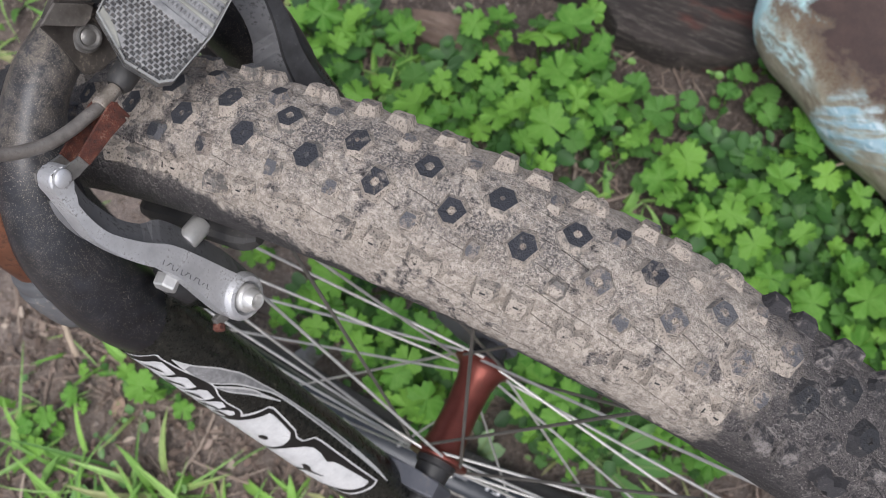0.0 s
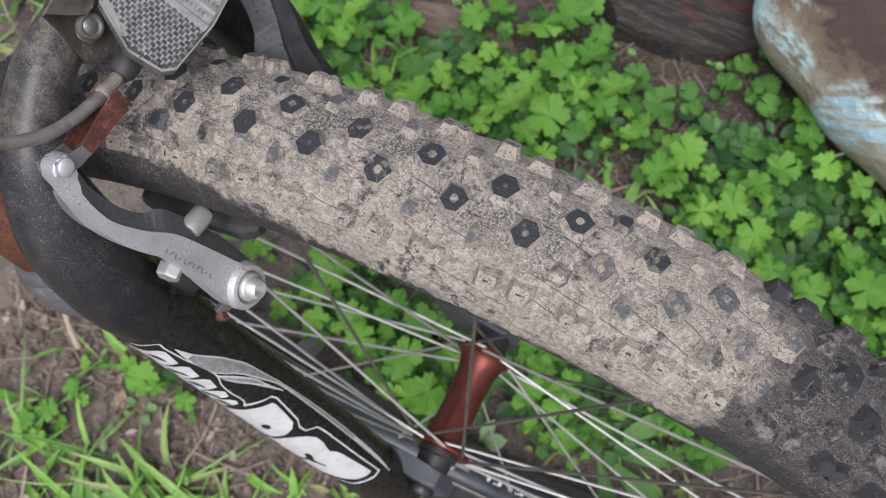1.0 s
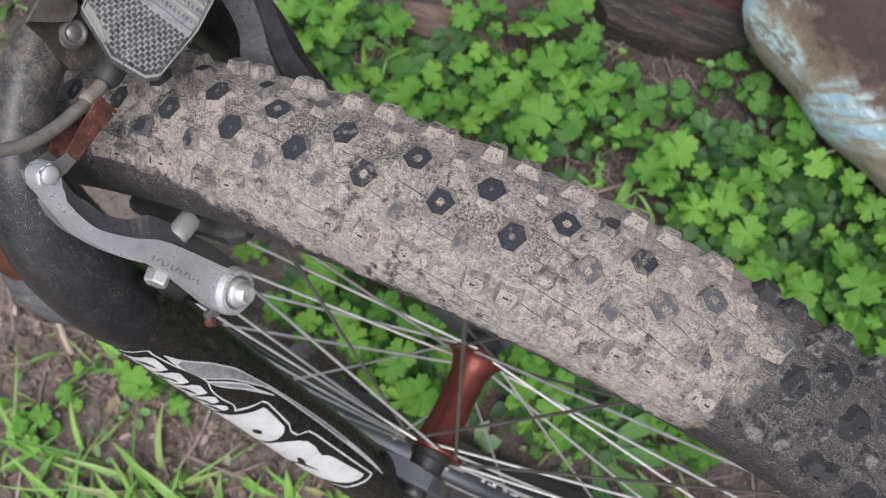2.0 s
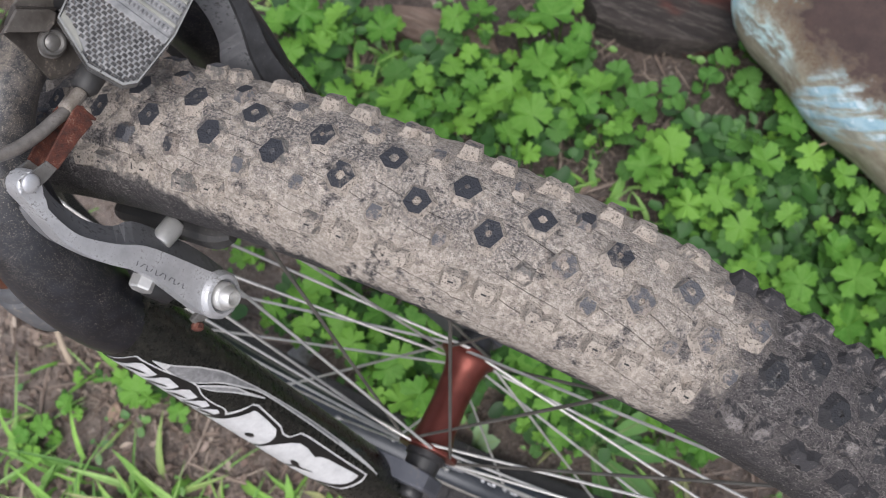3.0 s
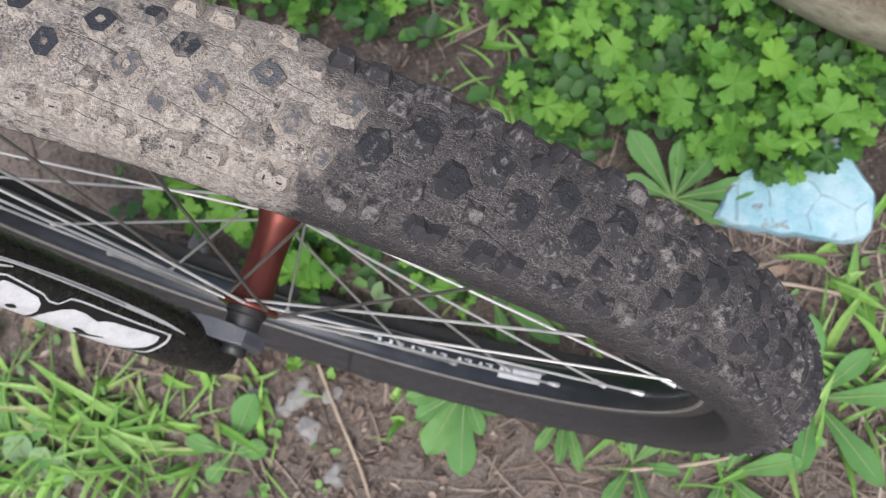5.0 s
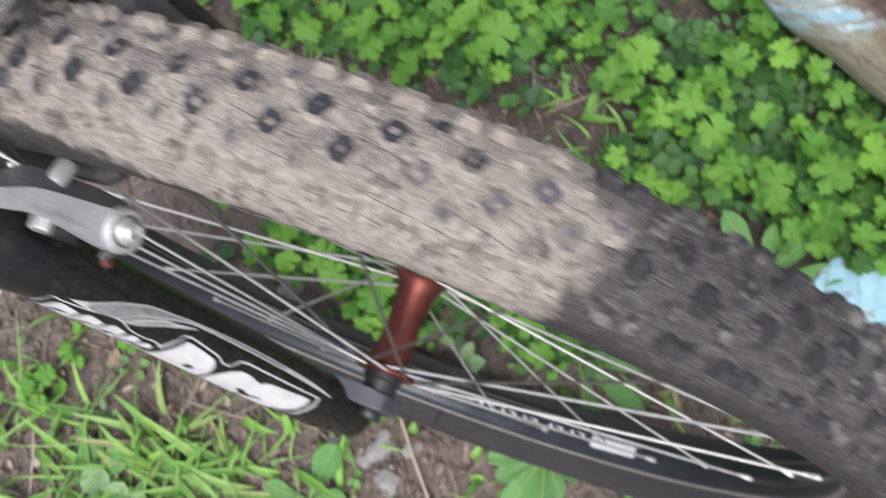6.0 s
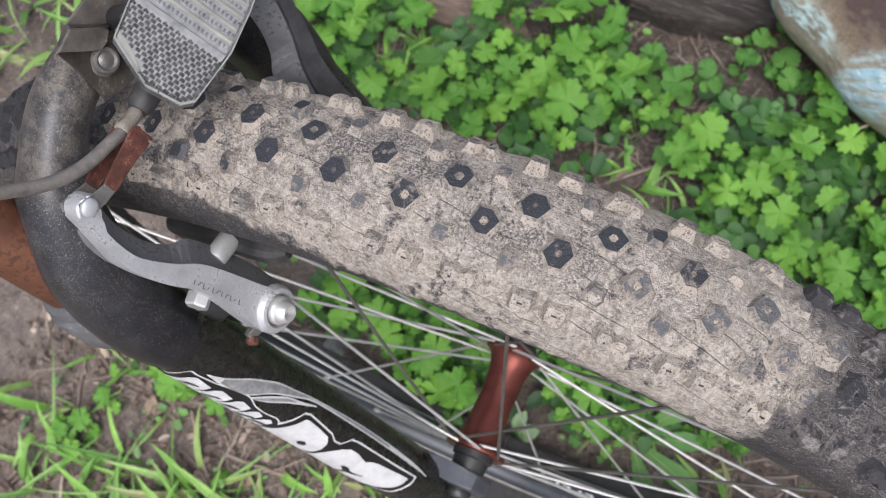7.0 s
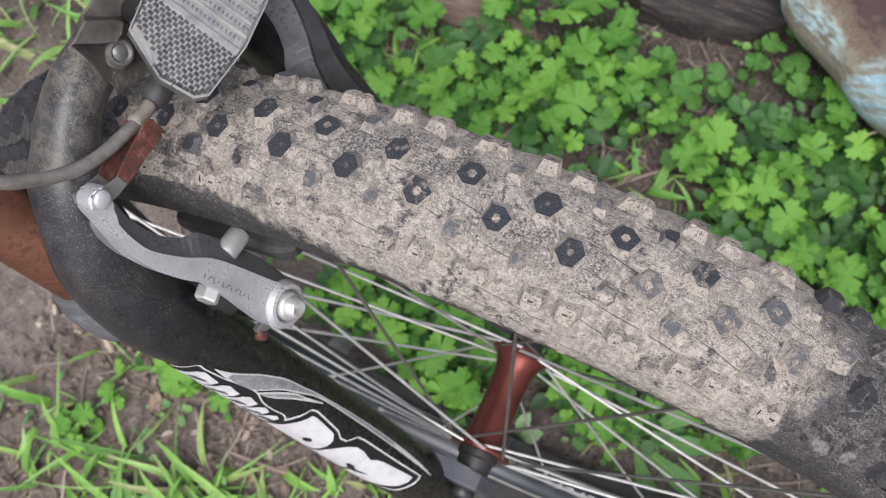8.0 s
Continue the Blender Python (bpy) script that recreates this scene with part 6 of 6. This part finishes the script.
def build_grass():
    rng = random.Random(5)
    vs, fs = [], []
    # tufts: centre, half-size of the patch, number of blades, blade length
    patches = [(-0.245, 0.262, 0.030, 0.022, 44, 0.055), (-0.205, 0.290, 0.025, 0.020, 26, 0.050), (0.020, 0.262, 0.030, 0.016, 26, 0.045), (-0.289, -0.215, 0.10, 0.055, 200, 0.085), (-0.173, -0.186, 0.08, 0.045, 130, 0.075), (-0.404, -0.191, 0.06, 0.06, 60, 0.06), (-0.115, -0.124, 0.05, 0.03, 40, 0.05),
               (-0.226, 0.304, 0.04, 0.04, 34, 0.07), (-0.207, 0.266, 0.04, 0.03, 26, 0.06), (0.049, 0.223, 0.03, 0.03, 26, 0.05), (0.097, 0.185, 0.03, 0.02, 18, 0.05),
               (0.425, 0.022, 0.07, 0.06, 90, 0.08), (0.290, -0.046, 0.09, 0.04, 70, 0.06), (0.386, 0.127, 0.04, 0.03, 30, 0.06), (0.126, 0.031, 0.06, 0.03, 40, 0.05),
               (0.049, -0.095, 0.05, 0.03, 16, 0.03), (-0.597, 0.193, 0.10, 0.08, 110, 0.08), (-0.481, 0.116, 0.05, 0.05, 30, 0.05), (-0.346, -0.095, 0.05, 0.03, 22, 0.04),
               (-0.366, 0.318, 0.06, 0.06, 60, 0.07), (0.463, 0.156, 0.04, 0.05, 40, 0.07)]
    for cx, cy, sx, sy, n, ln in patches:
        for _ in range(int(n * 0.52)):
            x, y = cx + rng.gauss(0, 0.6) * sx, cy + rng.gauss(0, 0.6) * sy
            blade(vs, fs, x, y, ln * rng.uniform(0.5, 1.25), rng.choice((0.0009, 0.0014, 0.0020, 0.0028, 0.0038, 0.0052)), rng.uniform(0, 6.28), rng.uniform(0.55, 1.25), hump(x, y) - 0.003, rng.uniform(-0.5, 0.5))
    tagged(new("grass", mesh_of("grass", vs, fs, M_GRASS)), "tufts of short green grass on the soil", "grass", kind="stuff")


def build_litter():
    rng = random.Random(11)
    vs, fs = [], []
    fields = ((4200, -0.75, 0.60, -0.36, 0.56), (3000, -0.48, 0.16, -0.30, -0.02), (250, -0.06, 0.14, 0.24, 0.45), (2600, 0.16, 0.52, -0.16, 0.18), (500, -0.28, -0.12, 0.24, 0.36), (500, -0.24, 0.00, -0.05, 0.10))
    for i, (x0, x1, y0, y1) in enumerate([f[1:] for f in fields for _ in range(f[0])]):
        x, y = rng.uniform(x0, x1), rng.uniform(y0, y1)
        ln, w = rng.uniform(0.004, 0.010) / rng.uniform(0.25, 1.0), rng.uniform(0.00025, 0.0009)
        if rng.random() < (0.12 if x > 0.16 else 0.05):
            ln, w = rng.uniform(0.04, 0.09), rng.uniform(0.0006, 0.0015)
        a, tilt, bend = rng.uniform(0, 6.28), rng.uniform(-0.12, 0.12), rng.uniform(-0.3, 0.3)
        z = hump(x, y) + w + 0.001 + abs(tilt) * ln * 0.5
        pts = [(x + ln * (t - 0.5) * math.cos(a + bend * t), y + ln * (t - 0.5) * math.sin(a + bend * t), z + ln * (t - 0.5) * tilt) for t in (0, 0.35, 0.7, 1)]
        b = len(vs)
        sv, sf = tube(pts, [w * 0.7, w, w, w * 0.5], 4, (rng.uniform(0.3, 1), 1))
        vs += sv
        fs += [tuple(b + k for k in q) for q in sf]
    for i in range(1500):
        x, y = (rng.uniform(-0.75, 0.60), rng.uniform(-0.36, 0.50)) if i < 600 else (rng.uniform(-0.48, 0.16), rng.uniform(-0.30, -0.02))
        ln, w, a = rng.uniform(0.004, 0.013), rng.uniform(0.0015, 0.0045), rng.uniform(0, 6.28)
        z, curl = hump(x, y) + 0.004, rng.uniform(0.0, 0.005)
        b = len(vs)
        for i in range(5):
            t = i / 4
            hw = w * math.sin(math.pi * (0.1 + 0.8 * t)) * rng.uniform(0.7, 1.1)
            for k in (-1, 0, 1):
                vs.append((x + ln * (t - 0.5) * math.cos(a) - k * hw * math.sin(a), y + ln * (t - 0.5) * math.sin(a) + k * hw * math.cos(a), z + curl * abs(k) + rng.uniform(0, 0.002)))
        fs += [(b + i * 3 + k, b + i * 3 + k + 1, b + i * 3 + k + 4, b + i * 3 + k + 3) for i in range(4) for k in range(2)]
    tagged(new("plant_litter", mesh_of("plant_litter", vs, fs, M_STRAW)), "dry straw, twigs and leaf scraps on soil", "litter", kind="stuff")
    vs, fs = [], []
    for _ in range(9000):
        x, y = rng.uniform(-0.75, 0.60), rng.uniform(-0.36, 0.56)
        r = rng.uniform(0.0008, 0.0032) * (1.8 if rng.random() < 0.05 else 1)
        z = hump(x, y) + r * 0.2
        b = len(vs)
        pts = [(1, 0, 0), (-1, 0, 0), (0, 1, 0), (0, -1, 0), (0, 0, 1), (0, 0, -1)]
        for p in pts:
            k = r * rng.uniform(0.6, 1.3)
            vs.append((x + p[0] * k, y + p[1] * k, z + p[2] * k * 0.7))
        for q in ((0, 2, 4), (2, 1, 4), (1, 3, 4), (3, 0, 4), (2, 0, 5), (1, 2, 5), (3, 1, 5), (0, 3, 5)):
            fs.append(tuple(b + i for i in q))
    tagged(new("soil_crumbs", mesh_of("soil_crumbs", vs, fs, M_CRUMB, False)), "loose brown crumbs of soil", "soil", kind="stuff")


def stone(x, y, r, seed, flat=0.6):
    bm = bmesh.new()
    bmesh.ops.create_icosphere(bm, subdivisions=3, radius=r)
    for v in bm.verts:
        k = 1 + 0.75 * noise.noise(v.co / r * 1.1 + Vector((seed, 0, 0))) + 0.12 * noise.noise(v.co / r * 3 + Vector((seed, 2, 0)))
        v.co = Vector((v.co.x * k, v.co.y * k * 0.8, v.co.z * k * flat))
    ob = new("stone", bm_mesh("stone", bm, M_STONE, True))
    ob.matrix_basis = pose(x, y, hump(x, y) + r * 0.05, 0, 0, seed * 50)
    tagged(ob, "small pale grey stone half sunk in soil", "stone", "stones")


def grow_sprouts(name, spots, big, seed, mat, label, category):
    """Small leaves on short stalks, scattered round each spot: centre, spread, number of sprouts."""
    rng = random.Random(seed)
    vs, fs = [], []
    for cx, cy, sx, sy, n in spots:
        for _ in range(n):
            x, y = cx + rng.gauss(0, 0.7) * sx, cy + rng.gauss(0, 0.7) * sy
            z = hump(x, y)
            first = rng.uniform(0, 6.28)
            for i in range(rng.choice((1, 2, 2, 3))):
                way = first + i * rng.uniform(1.4, 3.2)
                r, d, lift = big * rng.uniform(0.0018, 0.0045), big * rng.uniform(0.003, 0.012), big * rng.uniform(0.004, 0.018)
                lx, ly, b = x + d * math.cos(way), y + d * math.sin(way), len(vs)
                tilt, long = rng.uniform(-0.5, 0.4), rng.uniform(1.0, 1.7)
                vs.append((lx, ly, z + lift - 0.0008))
                for k in range(10):
                    a = 2 * math.pi * k / 10
                    e, g = r * long * math.cos(a) * rng.uniform(0.78, 1.12), r * math.sin(a) * rng.uniform(0.78, 1.12)
                    vs.append((lx + e * math.cos(way) - g * math.sin(way), ly + e * math.sin(way) + g * math.cos(way), z + lift + e * tilt + abs(g) * 0.25))
                fs += [(b, b + 1 + k, b + 1 + (k + 1) % 10) for k in range(10)]
                sv, sf = tube([(x, y, z - 0.002), ((x + lx) / 2, (y + ly) / 2, z + lift * 0.7), (lx, ly, z + lift - 0.001)], 0.0006, 4)
                b = len(vs)
                vs += sv
                fs += [tuple(b + k for k in q) for q in sf]
    tagged(new(name, mesh_of(name, vs, fs, mat)), label, category, kind="stuff")


def build_seedlings():
    """Sprouts too many to count, among the grass, on bare soil and under the weeds."""
    spots = [(-0.289, -0.182, 0.13, 0.08, 30), (-0.404, -0.076, 0.07, 0.07, 8), (-0.096, -0.181, 0.09, 0.04, 10), (0.049, -0.162, 0.09, 0.04, 6), (0.029, 0.386, 0.07, 0.05, 7), (0.020, 0.271, 0.08, 0.06, 6),
             (0.290, -0.017, 0.10, 0.06, 14), (-0.433, 0.193, 0.09, 0.08, 24), (-0.212, 0.319, 0.05, 0.05, 14), (0.405, 0.098, 0.06, 0.06, 14), (-0.048, 0.030, 0.14, 0.05, 40)]
    grow_sprouts("seedlings", spots, 1.0, 31, M_SEEDLING, "tiny round-leaved green seedlings sprouting from the soil", "seedlings")
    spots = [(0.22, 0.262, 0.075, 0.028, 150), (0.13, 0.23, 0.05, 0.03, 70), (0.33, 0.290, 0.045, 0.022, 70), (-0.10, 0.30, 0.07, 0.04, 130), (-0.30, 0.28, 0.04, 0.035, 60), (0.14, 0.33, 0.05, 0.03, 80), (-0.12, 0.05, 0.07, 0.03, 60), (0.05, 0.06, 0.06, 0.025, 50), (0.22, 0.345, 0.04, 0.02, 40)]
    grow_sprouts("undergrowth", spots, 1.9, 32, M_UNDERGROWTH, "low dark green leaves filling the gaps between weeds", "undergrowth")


build_grass()
build_seedlings()
build_litter()
for i, (x, y, r) in enumerate([(-0.186, 0.005, 0.013), (-0.048, -0.109, 0.016), (-0.065, -0.122, 0.010), (-0.021, -0.099, 0.009), (-0.033, -0.133, 0.014), (0.018, 0.436, 0.012), (-0.120, -0.157, 0.006), (-0.096, -0.119, 0.008), (0.001, -0.167, 0.011), (-0.346, -0.066, 0.006), (0.444, 0.089, 0.012)]):
    stone(x, y, r, i + 1.3)

# ---- tread blocks, last ----
build_tread()
